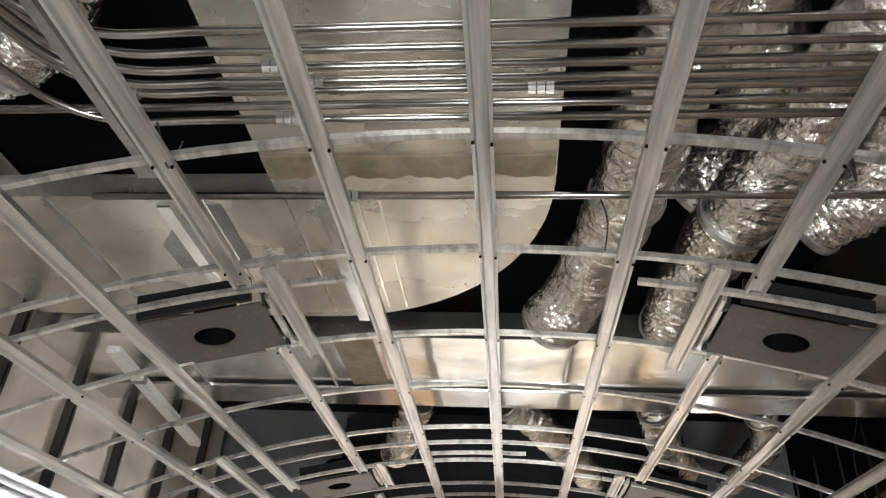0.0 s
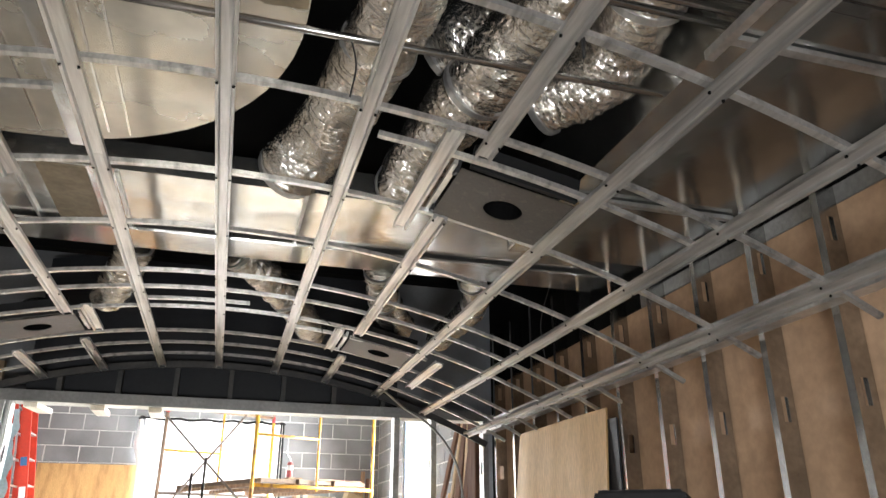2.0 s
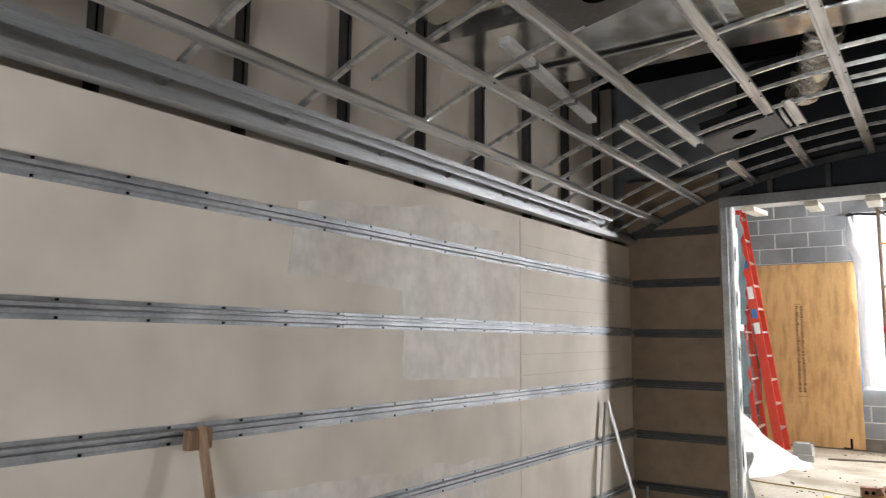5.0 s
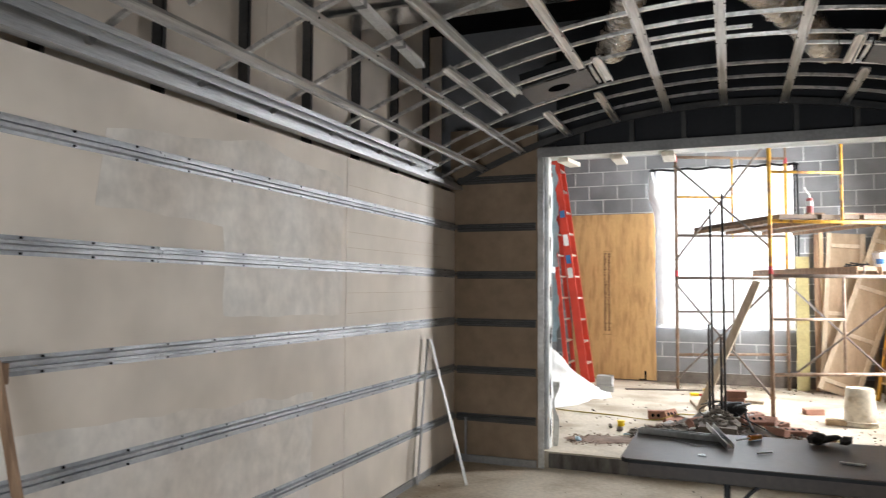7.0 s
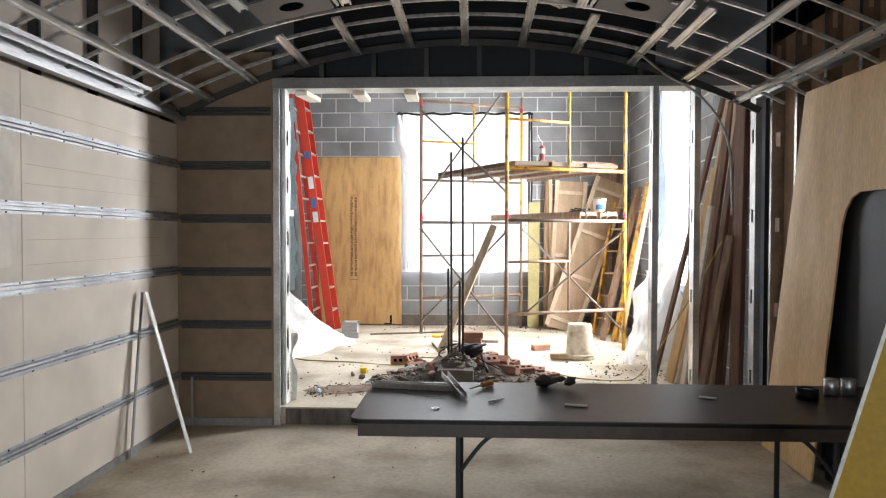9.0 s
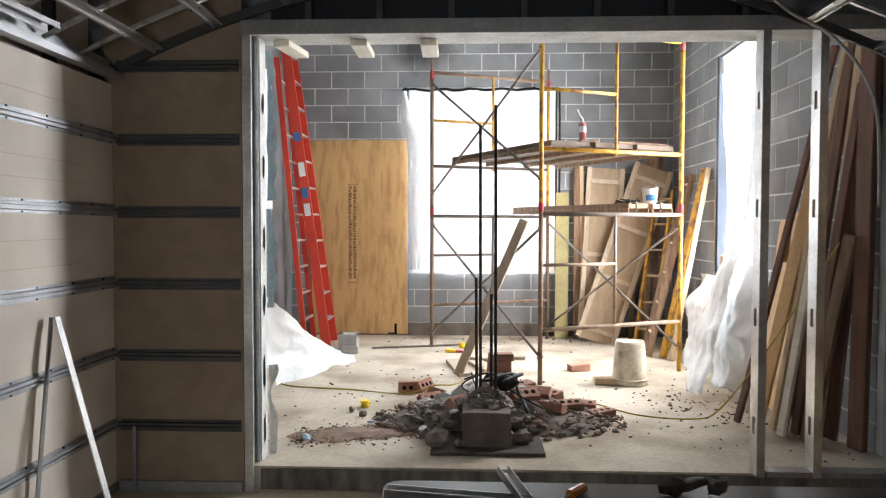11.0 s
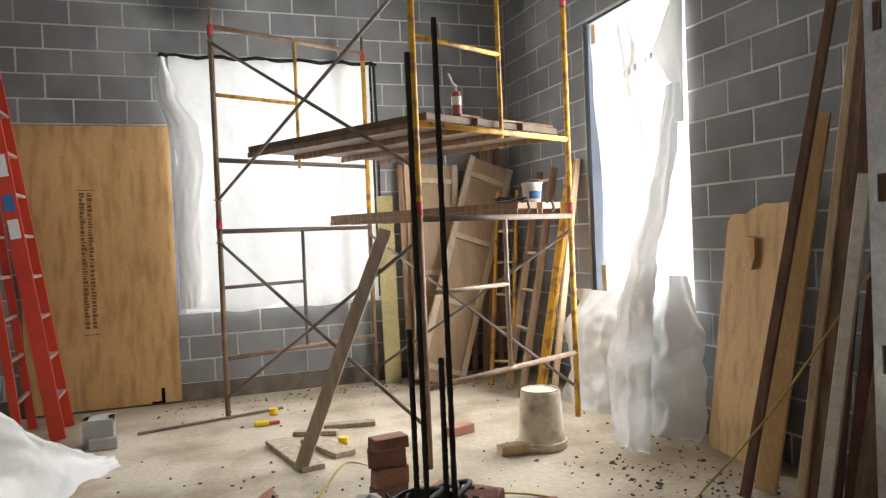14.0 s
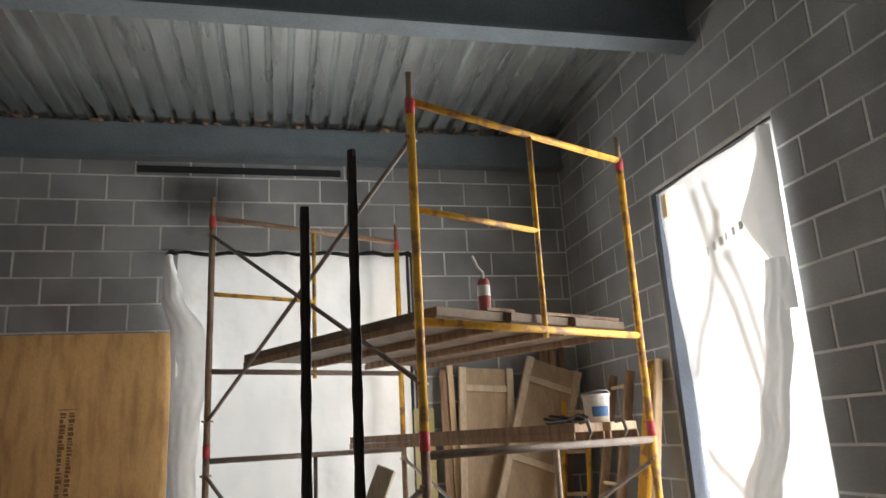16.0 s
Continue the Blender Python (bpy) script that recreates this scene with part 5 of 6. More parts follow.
# ---- 2x4 ends over the opening ----
for x, tw in ((-0.19, -8), (0.25, 0), (0.66, 1)):
    bm = bmesh.new()
    box(bm, -0.05, 0.05, -0.16, 0.16, -0.019, 0.019, m=pose(x, 7.12, OZ - 0.021, 0, 0, tw))
    tagged(part("lumber_block", bevelled(bm, 0.003), M["white_wood"]), "whitewashed lumber end fixed under the lintel", "lumber", "lintel blocks")

# ---- footing with rebar and the rubble heap ----
ft = empty("concrete_footing", "square concrete pier stub with four tall black rebars", "footing", at=(1.0, 7.38, 0))
bm = boxes((-0.135, 0.165, -0.235, 0.19, 0, 0.235))
bmesh.ops.subdivide_edges(bm, edges=bm.edges[:], cuts=3, use_grid_fill=True)
for v in bm.verts:
    v.co += Vector((noise.noise(v.co * 9), noise.noise(v.co * 9 + Vector((3, 0, 0))), noise.noise(v.co * 9 + Vector((0, 5, 0))))) * 0.014
    v.co.z = max(v.co.z, 0.0)
part("pier", bm, M["footing"], ft)
bm = bmesh.new()
rg = random.Random(21)
for i in range(80):
    a, q = rg.uniform(0, 6.28), rg.random()
    rock(bm, (0.02 + 0.17 * q * math.cos(a), 0.02 + 0.17 * q * math.sin(a), 0.225 + 0.14 * (1 - q)), rg.uniform(0.018, 0.045), rg)
part("rough_top", bm, M["rubble"], ft)["kind"] = "stuff"
for x, y, z, lean in ((-0.021, 0.003, 2.052, -0.006), (0.077, -0.019, 2.174, -0.006), (-0.046, 0.04, 1.061, -0.005), (0.048, -0.012, 0.957, 0.0)):
    bm = bmesh.new()
    pts = [(x + lean * t, y, 0.32 + (z - 0.32) * t) for t in [i / 40 for i in range(41)]]
    tube(bm, pts, 0.0102, 7, radii=[1.12 if i % 2 else 0.95 for i in range(41)])
    part("rebar", bm, M["rebar"], ft)

tagged(part("base_board", bevelled(boxes((0.67, 1.37, 7.03, 7.58, 0.001, 0.022)), 0.004), M["cloth"]), "dirty dark board under the pier debris", "board")
rg = random.Random(11)


def heap(u, v):
    a, r = u * 2 * math.pi, v
    x, y = 1.12 + 0.80 * r * math.cos(a), 7.86 + 0.44 * r * math.sin(a)
    h = 0.21 * (1 - r) ** 0.8 + 0.07 * noise.noise(Vector((x * 6, y * 6, 0))) * (1 - r)
    return Vector((x + 0.08 * noise.noise(Vector((a * 2, r, 4))), y + 0.08 * noise.noise(Vector((a * 2, r, 9))), max(h, 0) + 0.003))


bm = bmesh.new()
sheet(bm, heap, 48, 14)
tagged(part("debris_heap", bm, M["dust"], smooth=True), "grey-brown heap of crushed concrete and dust on the slab", "rubble", kind="stuff")
bm = bmesh.new()
brown = bmesh.new()
for i in range(1700):
    a, r = rg.uniform(0, 6.283), rg.random() ** 0.6
    x, y = 1.12 + 0.92 * r * math.cos(a), 7.86 + 0.52 * r * math.sin(a)
    if abs(x - 1.0) < 0.16 and abs(y - 7.38) < 0.22:
        continue
    rock(brown if i % 5 < (3 if x > 1.3 else 1) else bm, (x, y, 0.20 * (1 - r) ** 0.9 + 0.005), rg.uniform(0.005, 0.017) + (0.024 if rg.random() < 0.12 else 0), rg)
tagged(part("rubble_chips", bm, M["rubble"]), "small grey concrete chips over the heap", "rubble", kind="stuff")
tagged(part("brick_chips", brown, M["dirt"]), "reddish brick chips over the heap", "rubble", kind="stuff")
bm = bmesh.new()
for i in range(900):
    q = rg.random()
    x, y = -0.25 + 0.9 * q, 7.38 + 0.2 * q + rg.gauss(0, 0.11)
    if x > OX0 + 0.03 and y > 7.0:
        rock(bm, (x, y, 0.005), rg.uniform(0.003, 0.013), rg)
tagged(part("soil_patch", sheet(bmesh.new(), lambda u, v: Vector((0.12 + 0.42 * v * math.cos(u * 6.2832) * (1 + 0.3 * noise.noise(Vector((u * 7, 1, 0)))), 7.46 + v * 0.17 * math.sin(u * 6.2832) * (1 + 0.9 * noise.noise(Vector((u * 12, 4, 0)))) + 0.06 * v * math.cos(u * 6.2832), 0.003 + 0.014 * (1 - v))), 48, 6), M["dirt"], smooth=True), "thin spill of reddish soil near the reveal", "soil", kind="stuff")
tagged(part("debris_chips", bm, M["dirt"]), "scattered brick crumbs by the reveal", "rubble", kind="stuff")
bm = bmesh.new()
for i in range(560):
    x, y = rg.uniform(-0.9, 3.3), rg.uniform(7.0, 11.7)
    if i % 4 == 0:
        x, y = rg.gauss(2.75, 0.28), rg.gauss(8.25, 0.35)
    elif i % 4 == 1:
        x, y = rg.uniform(-0.1, 3.2), 11.7 - abs(rg.gauss(0, 0.35))
    elif i % 4 == 2:
        x, y = rg.gauss(1.2, 0.7), rg.gauss(8.3, 0.6)
    if not (-0.95 < x < 3.3 and 7.0 < y < 11.72):
        continue
    rock(bm, (x, y, 0.004), rg.uniform(0.004, 0.014) * (1.6 if rg.random() < 0.08 else 1), rg)
tagged(part("floor_crumbs", bm, M["footing"]), "dark crumbs scattered over the slab", "debris", kind="stuff")
bm = bmesh.new()
for i in range(90):
    x, y = rg.uniform(-1.0, 3.2), rg.uniform(1.0, 6.6)
    rock(bm, (x, y, FZ + 0.003), rg.uniform(0.003, 0.011), rg)
tagged(part("floor_crumbs", bm, M["footing"]), "small crumbs on the lower floor", "debris", kind="stuff")
for x, y, r, z in ((0.62, 7.95, 0.085, 0.05), (0.78, 8.0, 0.075, 0.06), (0.70, 7.75, 0.06, 0.06), (0.93, 7.9, 0.09, 0.12), (0.78, 7.45, 0.075, 0.07), (0.63, 7.35, 0.06, 0.04), (1.22, 7.5, 0.06, 0.08), (1.16, 7.38, 0.05, 0.04), (0.84, 7.12, 0.05, 0.05), (0.70, 7.2, 0.07, 0.06), (1.25, 7.25, 0.06, 0.05), (0.55, 7.6, 0.07, 0.06), (1.4, 7.6, 0.07, 0.06), (1.15, 7.85, 0.08, 0.15), (0.85, 7.62, 0.08, 0.17), (0.5, 7.9, 0.06, 0.04), (0.02, 8.03, 0.035, 0.02), (0.13, 7.9, 0.045, 0.02), (-0.3, 8.9, 0.02, 0.015)):
    bm = bmesh.new()
    rock(bm, (x, y, z), r, rg, 0.9)
    tagged(part("rubble_lump", bm, M["rubble"]), "grey lump of broken concrete", "rubble", "rubble lumps")


for x, y, r, z in ((0.72, 8.22, 0.10, 0.07), (0.86, 8.08, 0.11, 0.12), (0.58, 8.05, 0.075, 0.05), (0.95, 8.2, 0.085, 0.16), (0.68, 7.9, 0.06, 0.07), (1.28, 7.95, 0.06, 0.20)):
    bm = bmesh.new()
    rock(bm, (x, y, z), r, rg, 0.9)
    tagged(part("rubble_lump", bm, M["loose_block"]), "pale grey lump of broken concrete", "rubble", "rubble lumps")


def brick(x, y, z, rz, rx=0, ry=0, mat="brick", holes=True):
    th = empty("brick", "loose red cored brick on the debris", "brick", "loose bricks", at=(x, y, z))
    bm = bmesh.new()
    box(bm, -0.1, 0.1, -0.047, 0.047, -0.032, 0.032)
    for v in bm.verts:
        v.co += Vector((RNG.uniform(-1, 1), RNG.uniform(-1, 1), RNG.uniform(-1, 1))) * 0.004
    part("body", bevelled(bm, 0.004), M[mat], th)
    if holes:
        # black plugs on the solid brick for its shaded core holes
        for hx in (-0.055, 0, 0.055):
            bm = bmesh.new()
            tube(bm, [(hx, 0, -0.0338), (hx, 0, 0.0338)], 0.018, 10)
            part("core_hole", bm, M["dark"], th)
    th.rotation_euler = (radians(rx), radians(ry), radians(rz))
    return th


for b in ((0.41, 8.68, 0.047, 10, 90), (0.52, 8.72, 0.05, 60, 60), (0.66, 8.45, 0.05, 130, 30), (0.60, 8.25, 0.05, 40, 50), (1.15, 8.60, 0.05, 5, 90, 0, "brick", False), (1.16, 8.60, 0.145, 14, 90), (1.15, 8.61, 0.24, -8, 90, 0, "brick", False),
          (1.16, 8.60, 0.32, 12, 0, 0, "brick", False), (1.40, 7.98, 0.17, -20, 25), (1.62, 7.86, 0.11, 15, 12), (1.30, 8.15, 0.18, 40, 10), (1.52, 8.2, 0.11, -50, 15), (1.30, 7.78, 0.20, 24, 30), (1.74, 8.02, 0.07, -12, 8), (1.48, 7.74, 0.13, -32, -14), (1.86, 7.9, 0.04, 30, 0), (0.84, 7.66, 0.17, 50, 40), (1.95, 9.65, 0.033, 20, 0, 0, "brick", False)):
    brick(*b)
ctube = empty("cardboard_tube", "short grey cardboard tube lying on the rubble", "tube", at=(0.80, 7.66, 0.10))
bm = bmesh.new()
tube(bm, [(0, 0, 0), (0.09, 0.08, 0.08), (0.19, 0.17, 0.17)], 0.045, 16)
part("wall", bm, M["loose_block"], ctube, smooth=True)
# black disc for the shaded inside of the tube
bm = bmesh.new()
tube(bm, [(0.186, 0.166, 0.166), (0.194, 0.174, 0.174)], 0.036, 14)
part("mouth", bm, M["dark"], ctube)
hn = empty("cut_lumber", "short offcut beside the bucket", "lumber", at=(2.10, 9.08, 0.03))
part("block", bevelled(boxes((-0.1, 0.1, -0.05, 0.05, -0.028, 0.028)), 0.004), M["pine"], hn)
for i in range(6):
    a = i * 1.1
    cable("loose_wire", "tangled dark wire on the rubble", [(1.03 + 0.16 * math.cos(a), 7.66 + 0.1 * math.sin(a), 0.34), (1.10 + 0.18 * math.cos(a + 1), 7.74, 0.36), (1.05 + 0.2 * math.cos(a + 2.2), 7.76 + 0.12 * math.sin(a + 2), 0.26), (1.2 + 0.2 * math.cos(a + 3), 7.5 + 0.1 * math.sin(a), 0.18)], 0.006 if i < 4 else 0.012, "cable", "wire")
bm = bmesh.new()
rock(bm, (1.13, 7.74, 0.30), 0.11, rg, 0.9)
bmesh.ops.subdivide_edges(bm, edges=bm.edges[:], cuts=2, use_grid_fill=True, smooth=0.4)
tagged(part("cloth_bundle", bm, M["cable"], smooth=True), "black bag bundle on the rubble", "bag")
for x, y, z in ((-0.16, 7.32, 0.02), (0.22, 7.7, 0.02), (0.80, 7.55, 0.14), (0.6, 7.4, 0.06)):
    bm = bmesh.new()
    rock(bm, (x, y, z), 0.035, rg, 0.5)
    tagged(part("plastic_scrap", bm, M["blue_wrap"] if x < 0.3 else M["label_white"]), "crumpled pale blue plastic scrap", "scrap", "plastic scraps")

# bucket, block, cups, planks and cord on the slab
bk = empty("bucket", "upturned dirty white plastic bucket on the slab", "bucket", at=(2.32, 9.12, 0))
part("body", lathe(bmesh.new(), [(0.158, 0), (0.162, 0.012), (0.158, 0.03), (0.152, 0.035), (0.150, 0.07), (0.148, 0.075), (0.128, 0.36), (0.124, 0.37)], seg=28), M["bucket"], bk, smooth=True)
part("rim", lathe(bmesh.new(), [(0.160, 0.038), (0.166, 0.042), (0.166, 0.052), (0.158, 0.056)], seg=28), M["bucket"], bk)
part("foot_ring", lathe(bmesh.new(), [(0.122, 0.3705), (0.122, 0.379), (0.110, 0.379), (0.108, 0.3725)], seg=28), M["bucket"], bk)
cm = empty("concrete_block", "loose grey hollow concrete block by the ladder", "block", at=(-0.44, 10.60, 0.1))
part("shell", boxes((-0.1, 0.1, -0.1, -0.065, -0.1, 0.1), (-0.1, 0.1, 0.065, 0.1, -0.1, 0.1), (-0.1, -0.065, -0.065, 0.065, -0.1, 0.1), (0.065, 0.1, -0.065, 0.065, -0.1, 0.1), (-0.1, 0.1, -0.065, 0.065, 0.06, 0.1)), M["loose_block"], cm)
part("broken_web", bevelled(boxes((-0.06, 0.13, -0.16, -0.102, -0.099, -0.02)), 0.008), M["loose_block"], cm)
for x, y, z in ((0.10, 8.18, 0), (0.81, 10.9, 0), (1.15, 9.78, 0)):
    c = empty("yellow_cup", "small yellow plastic cup on the slab", "cup", "yellow cups", at=(x, y, z))
    part("body", lathe(bmesh.new(), [(0.032, 0), (0.036, 0.05), (0.033, 0.052), (0.030, 0.012)], seg=16), M["yellow"], c, smooth=True)
    part("rim", lathe(bmesh.new(), [(0.036, 0.045), (0.039, 0.048), (0.037, 0.054)], seg=16), M["yellow"], c)
tp = empty("tape_measure", "yellow and red hand tool lying on the slab", "tool", at=(0.72, 10.58, 0.002))
part("grip", bevelled(boxes((-0.09, 0.02, -0.025, 0.025, 0, 0.035)), 0.008), M["yellow"], tp)
part("tip", bevelled(boxes((0.021, 0.10, -0.018, 0.018, 0, 0.026)), 0.006), M["scaf_red"], tp)
for x, y, rz, ln, w, z in ((0.80, 9.67, -79, 0.74, 0.15, 0.001), (1.03, 9.73, -71, 0.48, 0.15, 0.002), (1.29, 10.23, -10, 0.38, 0.09, 0.001), (1.02, 10.12, -24, 0.32, 0.07, 0.001)):
    bm = bmesh.new()
    box(bm, -ln / 2, ln / 2, -w / 2, w / 2, z, z + 0.034, m=pose(x, y, 0, 0, 0, rz))
    tagged(part("lumber_offcut", bevelled(bm, 0.004), M["grey_wood"]), "pale grey lumber offcut lying on the slab", "lumber", "floor offcuts")
board("lumber", "grey plank propped up from the slab", (0.79, 9.33, 0.012), (1.40, 9.36, 1.45), 0.085, 0.035, "grey_wood", hint=(0.35, 1, 0.1))
bm = bmesh.new()
tube(bm, [(-0.2, 10.75, 0.015), (0.9, 11.05, 0.015)], 0.012, 6)
tagged(part("loose_pipe", bm, M["brace"]), "thin rusty pipe lying by the wall", "pipe")
cable("extension_cord", "thin yellow extension cord trailing over the slab", ((-0.85, 9.3, 0.006), (-0.7, 8.88, 0.006), (-0.1, 8.74, 0.006), (0.36, 8.60, 0.006), (0.62, 8.55, 0.09), (0.78, 8.6, 0.09), (0.95, 8.95, 0.1), (1.12, 9.35, 0.006), (1.3, 9.0, 0.006)), 0.006, "cord", "cord")
cable("extension_cord", "yellow extension cord rising along the leaning boards", ((1.7, 8.4, 0.03), (1.9, 8.33, 0.006), (2.15, 8.02, 0.006), (2.51, 7.93, 0.006), (2.72, 8.0, 0.05), (2.9, 7.75, 0.45), (3.1, 7.5, 0.95), (3.22, 7.3, 1.3)), 0.006, "cord", "cord")

# ---- folding table ----
tb = empty("folding_table", "long dark brown laminate folding table with steel legs", "table", at=(1.885, 4.54, FZ))
TX, TY, TZ = 1.23, 0.375, 0.735
out = []
for cx, cy, a0 in ((1, 1, 0), (-1, 1, 90), (-1, -1, 180), (1, -1, 270)):
    for a in (0, 30, 60, 90):
        out.append((cx * (TX - 0.05) + 0.05 * math.cos(radians(a0 + a)), cy * (TY - 0.05) + 0.05 * math.sin(radians(a0 + a))))
part("tabletop", slab(bmesh.new(), out, TZ - 0.02, TZ), M["table"], tb)
part("edge_band", slab(bmesh.new(), [(x * 1.002, y * 1.004) for x, y in out], TZ - 0.019, TZ - 0.004), M["black_plastic"], tb)
part("apron", boxes((-TX + 0.03, TX - 0.03, -TY + 0.03, -TY + 0.05, TZ - 0.08, TZ - 0.021), (-TX + 0.03, TX - 0.03, TY - 0.05, TY - 0.03, TZ - 0.08, TZ - 0.021)), M["table"], tb)
for s in (-1, 1):
    for y in (-0.29, 0.29):
        bm = bmesh.new()
        tube(bm, [(s * 0.78, y, 0), (s * 0.78, y, TZ - 0.03)], 0.013, 8)
        part("leg", bm, M["black_board"], tb)
        bm = bmesh.new()
        tube(bm, smooth_line([(s * 0.775, y, TZ - 0.24), (s * 0.66, y, TZ - 0.1), (s * 0.52, y, TZ - 0.03)], 5), 0.009, 6)
        part("brace", bm, M["black_board"], tb)
    bm = bmesh.new()
    tube(bm, [(s * 0.78, -0.29, 0.12), (s * 0.78, 0.29, 0.12)], 0.011, 8)
    part("leg_bar", bm, M["black_board"], tb)
TT = FZ + TZ + 0.001


def table_thing(name, label, bm, mat, cat):
    return tagged(part(name, bm, M[mat]), label, cat)


def channel_offcut(p, q, w):
    bm = bmesh.new()
    p, q = Vector(p), Vector(q)
    d = (q - p).normalized()
    s = Vector((-d.y, d.x, 0))
    straight(bm, [(-w / 2, 0), (w / 2, 0), (w / 2, 0.028), (w / 2 - 0.003, 0.028), (w / 2 - 0.003, 0.003), (-w / 2 + 0.003, 0.003), (-w / 2 + 0.003, 0.028), (-w / 2, 0.028)], p, q, s, Vector((0, 0, 1)))
    return table_thing("steel_channel_offcut", "cut galvanised channel lying on the table", bm, "galv", "channel")


channel_offcut((0.67, 4.78, TT), (1.10, 4.71, TT), 0.045)
channel_offcut((1.02, 4.90, TT + 0.03), (1.12, 4.53, TT + 0.002), 0.035)
sd = empty("screwdriver", "orange handled screwdriver lying on the table", "tool", at=(1.21, 4.78, TT + 0.014))
bm = bmesh.new()
tube(bm, [(0.0, 0.0, 0), (0.05, 0.06, 0)], 0.014, 8)
part("handle", bm, M["orange"], sd)
bm = bmesh.new()
tube(bm, [(-0.06, -0.08, 0), (0.0, 0.0, 0)], 0.004, 6)
part("shaft", bm, M["galv"], sd)
for i in range(3):
    bm = bmesh.new()
    rock(bm, (1.52 + 0.06 * i, 4.82 + 0.02 * math.sin(i * 2.1), TT + 0.03), 0.05, rg, 0.7)
    bmesh.ops.subdivide_edges(bm, edges=bm.edges[:], cuts=2, use_grid_fill=True, smooth=0.3)
    tagged(part("work_glove", bm, M["cloth"]), "crumpled dark work glove on the table", "glove", "gloves on the table")
for x, y, rz, ln, wd in ((1.62, 4.42, -12, 0.10, 0.022), (1.27, 4.50, 40, 0.09, 0.006), (2.25, 4.60, -30, 0.08, 0.02)):
    bm = bmesh.new()
    box(bm, -ln / 2, ln / 2, -wd / 2, wd / 2, 0.001, 0.008, m=pose(x, y, TT, 0, 0, rz))
    table_thing("plastic_scrap", "small white scrap on the table", bevelled(bm, 0.002), "label_white", "scrap")
wsh = bmesh.new()
lathe(wsh, [(0.018, 0.0), (0.018, 0.003), (0.007, 0.003), (0.007, 0.0)], at=(1.0, 4.35, TT), seg=14)
table_thing("washer", "flat steel washer on the table", wsh, "alu", "washer")
cable("loose_wire", "thin bent wire lying on the table", ((0.82, 4.68, TT + 0.004), (0.95, 4.56, TT + 0.004), (1.03, 4.58, TT + 0.004), (1.07, 4.66, TT + 0.004)), 0.002, "galv_dark", "wire")
sp = empty("wire_spool", "black tape roll standing on the table", "tape", at=(2.71, 4.62, TT))
part("roll", lathe(bmesh.new(), [(0.05, 0), (0.05, 0.05), (0.025, 0.05), (0.025, 0.002)], seg=20), M["black_plastic"], sp, smooth=True)
part("core", lathe(bmesh.new(), [(0.024, 0.001), (0.024, 0.045)], seg=16), M["label_white"], sp)
for x in (2.86, 2.94):
    c = empty("tin_can", "small shiny tin on the table", "can", "tins on the table", at=(x, 4.70, TT))
    part("body", lathe(bmesh.new(), [(0.033, 0), (0.033, 0.075), (0.030, 0.077), (0.030, 0.07)], seg=18), M["alu"], c, smooth=True)
    part("rim", lathe(bmesh.new(), [(0.034, 0.070), (0.035, 0.074), (0.033, 0.078)], seg=18), M["galv"], c)

# ---- yellow stepladder ----
S, F = Vector((0.80, -0.60, 0)), Vector((0.60, 0.80, 0))
yl = empty("stepladder", "yellow fibreglass stepladder with a black top cap, opened", "ladder", at=(2.32, 2.75, FZ))
H = 1.82
bm = bmesh.new()
sweep(bm, [(-0.118, H), (0.118, H), (0.15, H - 0.115), (-0.155, H - 0.115)], [(Vector((0, 0, 0)) - F * 0.02, S, Vector((0, 0, 1))), (F * 0.36, S, Vector((0, 0, 1)))])
part("top_cap", bevelled(bm, 0.008, 2), M["black_plastic"], yl, "black moulded top cap")
bm = bmesh.new()
for u, z in ((-0.085, -0.045), (-0.02, -0.045), (-0.095, -0.09), (-0.03, -0.09), (0.07, -0.085)):
    p = S * u + Vector((0, 0, H + z)) - F * 0.022
    tube(bm, [p, p - F * 0.006], 0.0095, 8)
part("rivets", bm, M["alu"], yl)["kind"] = "stuff"
bm = bmesh.new()
tube(bm, [S * 0.165 + F * 0.03 + Vector((0, 0, H - 0.075)), S * 0.165 + F * 0.30 + Vector((0, 0, H - 0.08))], 0.038, 14)
part("tool_holder", bm, M["black_plastic"], yl, "rounded black holder beside the cap", smooth=True)
for dv in (0.0, 0.32):
    bm = bmesh.new()
    beam(bm, S * -0.085 + F * dv + Vector((0, 0, H - 0.11)), S * -0.52 + F * (dv + (0.06 if dv else -0.06)) + Vector((0, 0, 0.01)), 0.125, 0.028, F)
    fr = part("front_rail", bm, M["ladder_yellow"], yl)
    bm = bmesh.new()
    beam(bm, S * 0.085 + F * dv + Vector((0, 0, H - 0.11)), S * 0.55 + F * (dv + (0.06 if dv else -0.06)) + Vector((0, 0, 0.01)), 0.085, 0.028, F)
    part("rear_rail", bm, M["ladder_yellow"], yl)
    bm = bmesh.new()
    beam(bm, S * -0.152 + F * dv + Vector((0, 0, H - 0.12)), S * -0.587 + F * (dv + (0.06 if dv else -0.06)) + Vector((0, 0, 0.01)), 0.008, 0.034, F)
    part("rail_lip", bm, M["alu"], yl)
for i in range(5):
    z = H - 0.33 - i * 0.3
    u = -0.085 - 0.435 * (H - 0.11 - z) / (H - 0.12)
    bm = bmesh.new()
    beam(bm, S * u + F * 0.01 + Vector((0, 0, z)), S * u + F * 0.32 + Vector((0, 0, z)), 0.075, 0.025)
    part("step", bm, M["alu"], yl)
bm = bmesh.new()
d0, d1 = S * -0.085 + Vector((0, 0, H - 0.11)), S * -0.52 - F * 0.06 + Vector((0, 0, 0.01))
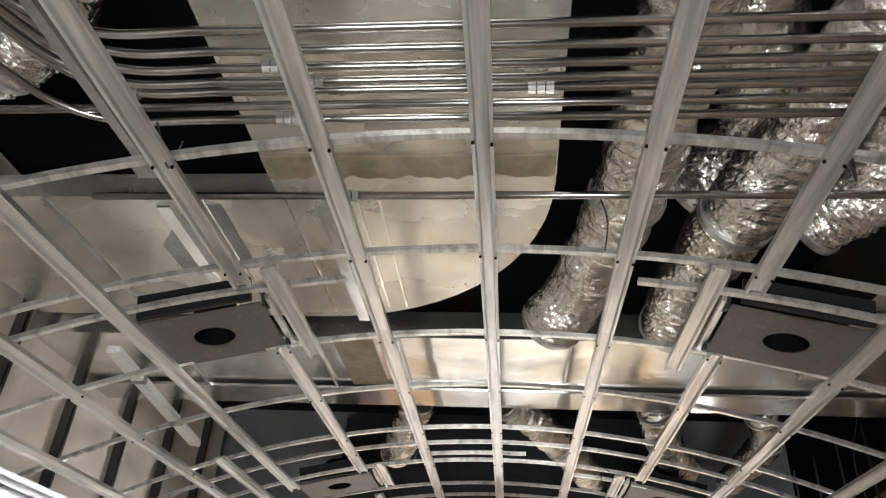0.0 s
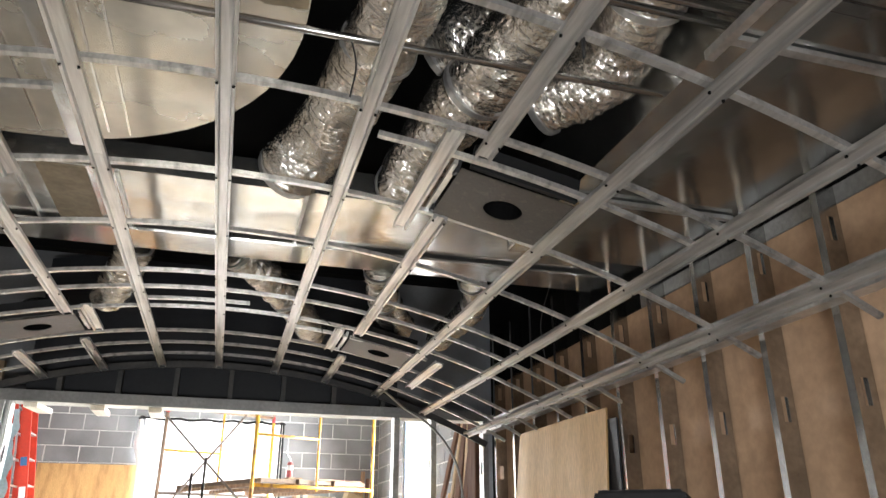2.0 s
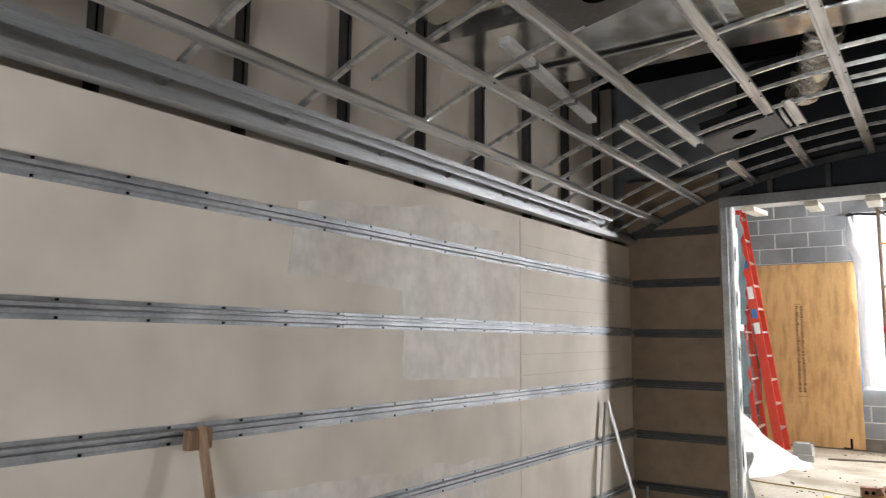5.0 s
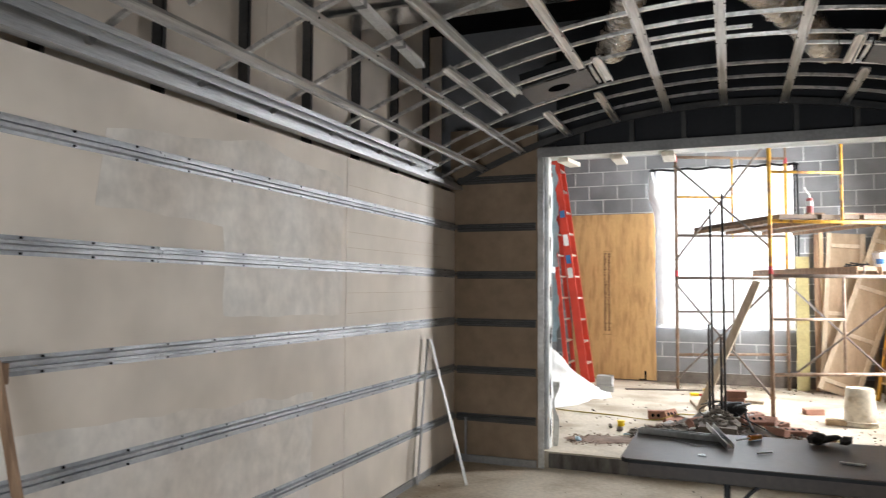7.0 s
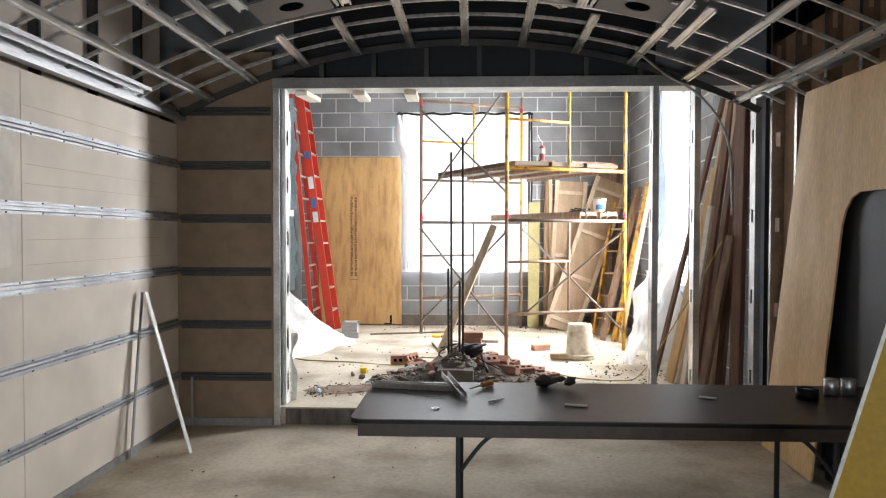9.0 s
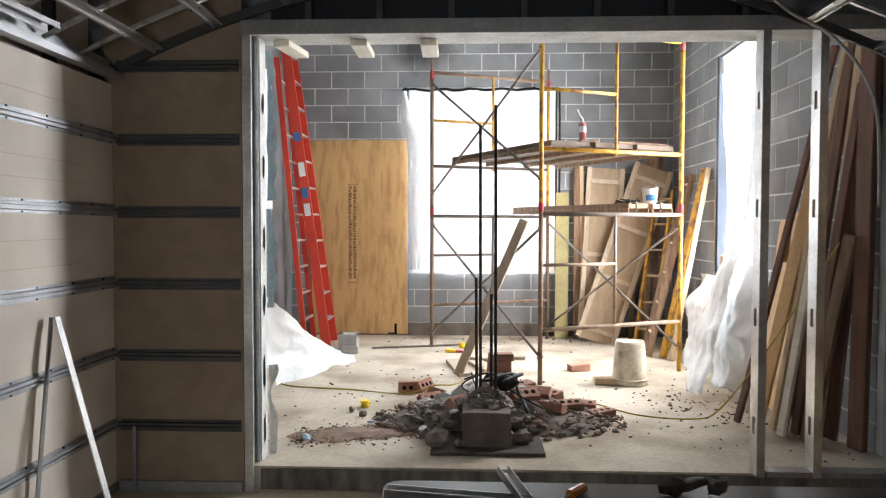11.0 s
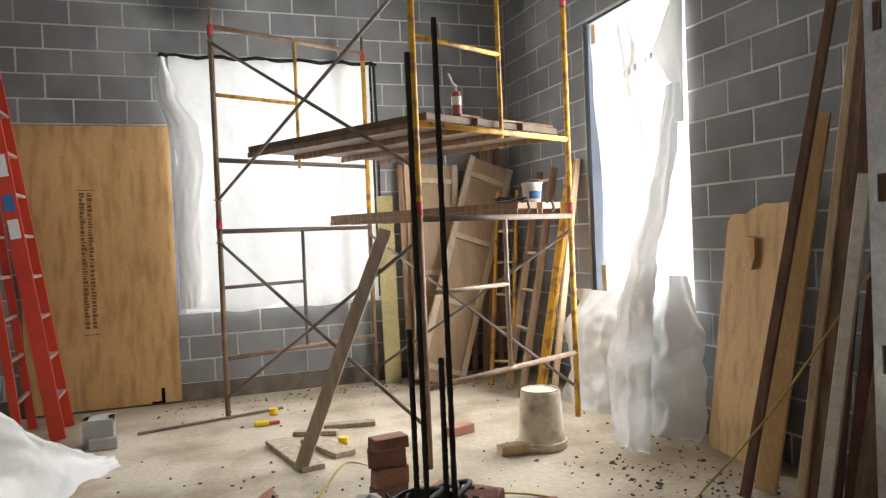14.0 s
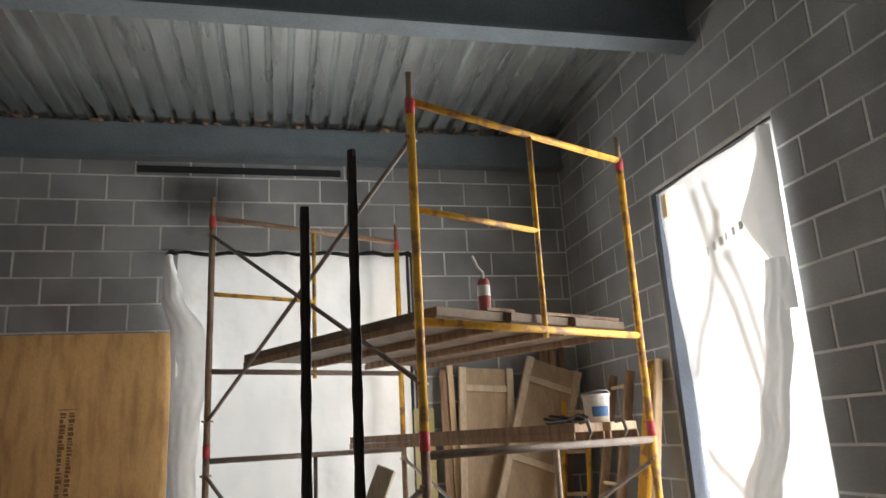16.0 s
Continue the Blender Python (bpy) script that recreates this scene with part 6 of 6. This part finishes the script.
beam(bm, d0.lerp(d1, 0.04) - F * 0.0165 - S * 0.008, d0.lerp(d1, 0.21) - F * 0.0165 - S * 0.008, 0.075, 0.002, F)
lb = part("warning_label", bm, M["label_dirty"], yl, "large grimy warning label")
bm = bmesh.new()
for i in range(11):
    a, b = 0.05 + i * 0.014, 0.054 + i * 0.014
    beam(bm, d0.lerp(d1, a) - F * 0.018 - S * 0.008, d0.lerp(d1, b) - F * 0.018 - S * 0.008, 0.06, 0.001, F)
part("print", bm, M["label_grey"], lb)["kind"] = "stuff"
bm = bmesh.new()
beam(bm, S * -0.26 + F * -0.02 + Vector((0, 0, 0.85)), S * 0.30 + F * -0.02 + Vector((0, 0, 0.85)), 0.02, 0.006)
part("spreader", bm, M["alu"], yl)

# ---- plywood with a cut-out leaning on the right studs ----
bm = bmesh.new()
pr = [(6.36, FZ + 0.01), (6.02, 2.28), (4.70, 2.27), (4.72, 1.60), (5.28, 1.60), (5.36, 1.57), (5.42, 1.50), (5.45, 1.42), (5.62, FZ + 0.01)]
px = lambda z: 3.19 + 0.12 * (z - FZ) / 2.4
a = [bm.verts.new((px(z), y, z)) for y, z in pr]
b = [bm.verts.new((px(z) + 0.012, y, z)) for y, z in pr]
bm.faces.new(a)
bm.faces.new(b[::-1])
for i in range(len(a)):
    j = (i + 1) % len(a)
    bm.faces.new((a[i], a[j], b[j], b[i]))
th = tagged(new("plywood_sheet"), "blond plywood sheet with a rounded cut-out leaning on studs", "plywood")
part("sheet", bm, M["ply_blond"], th)
# added black sheet: the shade seen through the cut-out
bb = tagged(new("cutout_shade_sheet"), "added black sheet for the shade behind the cut plywood", "sheet")
part("sheet", boxes((3.315, 3.325, 4.60, 5.70, FZ, 2.2)), M["black_board"], bb)

# ---- loose sticks against the left wall ----
st = empty("steel_angle", "bent galvanised angle leaning against the tan wall", "steel angle", at=(-1.06, 5.93, FZ))
bm = bmesh.new()
beam(bm, (-0.015, 0.14, 1.09), (0.31, 0.09, 0.0), 0.045, 0.006, (1, 0, 0))
part("long_leg", bm, M["alu"], st)
bm = bmesh.new()
beam(bm, (-0.03, 0.12, 1.09), (-0.035, -0.05, 0.0), 0.03, 0.006, (1, 0, 0))
part("short_leg", bm, M["galv_dark"], st)
board("lumber", "thin wooden stick leaning against the tan wall", (-0.82, 2.50, FZ + 0.004), (-1.075, 2.42, 1.13), 0.035, 0.02, "old_wood")

tagged(part("wood_cleat", bevelled(boxes((-1.104, -1.07, 2.37, 2.47, 1.05, 1.12)), 0.004), M["old_wood"]), "small dark wood cleat on the furring", "cleat")

# ---- loose blocks of the two visible block walls ----
def block_mesh(ln):
    bm = bmesh.new()
    h, w, c = COURSE - 0.0125, ln - 0.0125, 0.004
    lo = [bm.verts.new(p) for p in ((0, 0.02, 0), (w, 0.02, 0), (w, 0.02, h), (0, 0.02, h))]
    mid = [bm.verts.new(p) for p in ((0, c, 0), (w, c, 0), (w, c, h), (0, c, h))]
    hi = [bm.verts.new(p) for p in ((c, 0, c), (w - c, 0, c), (w - c, 0, h - c), (c, 0, h - c))]
    for q in (lo, mid), (mid, hi):
        for i in range(4):
            j = (i + 1) % 4
            bm.faces.new((q[0][i], q[0][j], q[1][j], q[1][i]))
    bm.faces.new(hi)
    bmesh.ops.recalc_face_normals(bm, faces=bm.faces)
    me = bpy.data.meshes.new("block")
    bm.to_mesh(me)
    bm.free()
    me.materials.append(M["block"])
    return me


BLOCKS = {}


def lay(parent, a0, a1, z0, z1, place, windows, offset):
    """Running-bond courses from a0 to a1; windows are (a, a, z, z) left free."""
    rows = int(round((z1 - z0) / COURSE))
    for r in range(rows):
        z = z0 + r * COURSE
        a = offset + (LEN / 2 if r % 2 else 0)
        while a > a0:
            a -= LEN
        while a < a1:
            spans = [(max(a, a0), min(a + LEN, a1))]
            for w0, w1, v0, v1 in windows:
                if z + COURSE * 0.6 > v0 and z + COURSE * 0.4 < v1:
                    nxt = []
                    for s, e in spans:
                        if e <= w0 or s >= w1:
                            nxt.append((s, e))
                        else:
                            nxt += [p for p in ((s, w0), (w1, e)) if p[1] - p[0] > 0.03]
                    spans = nxt
            for s, e in spans:
                ln = round(e - s, 2)
                if ln < 0.04:
                    continue
                if ln not in BLOCKS:
                    BLOCKS[ln] = block_mesh(ln)
                ob = new("block", BLOCKS[ln])
                ob.parent = parent
                ob.matrix_basis = place(s + 0.00625, z + 0.00625)
            a += LEN


wn1 = empty("wall_north", "grey concrete block wall in running bond with pale joints", "wall", kind="structure")
we1 = empty("wall_east_blocks", "grey concrete block side wall with pale joints", "wall", kind="structure")
ZB = 2.50 - 12 * COURSE + COURSE
SUM = YB + 0.47 + YF - 0.008
lay(wn1, XW, XE - 0.004, ZB - COURSE - 0.018, 3.94, lambda a, z: pose(a, YF - 0.004, z), ((0.135, 1.985, 0.83, 3.09),), -0.227)
lay(we1, YB + 0.47, YF - 0.008, ZB - COURSE, 4.18, lambda a, z: pose(XE - 0.004, SUM - a, z, 0, 0, -90), ((SUM - 10.26, SUM - 8.95, 0.86, 3.12),), SUM - 8.57)
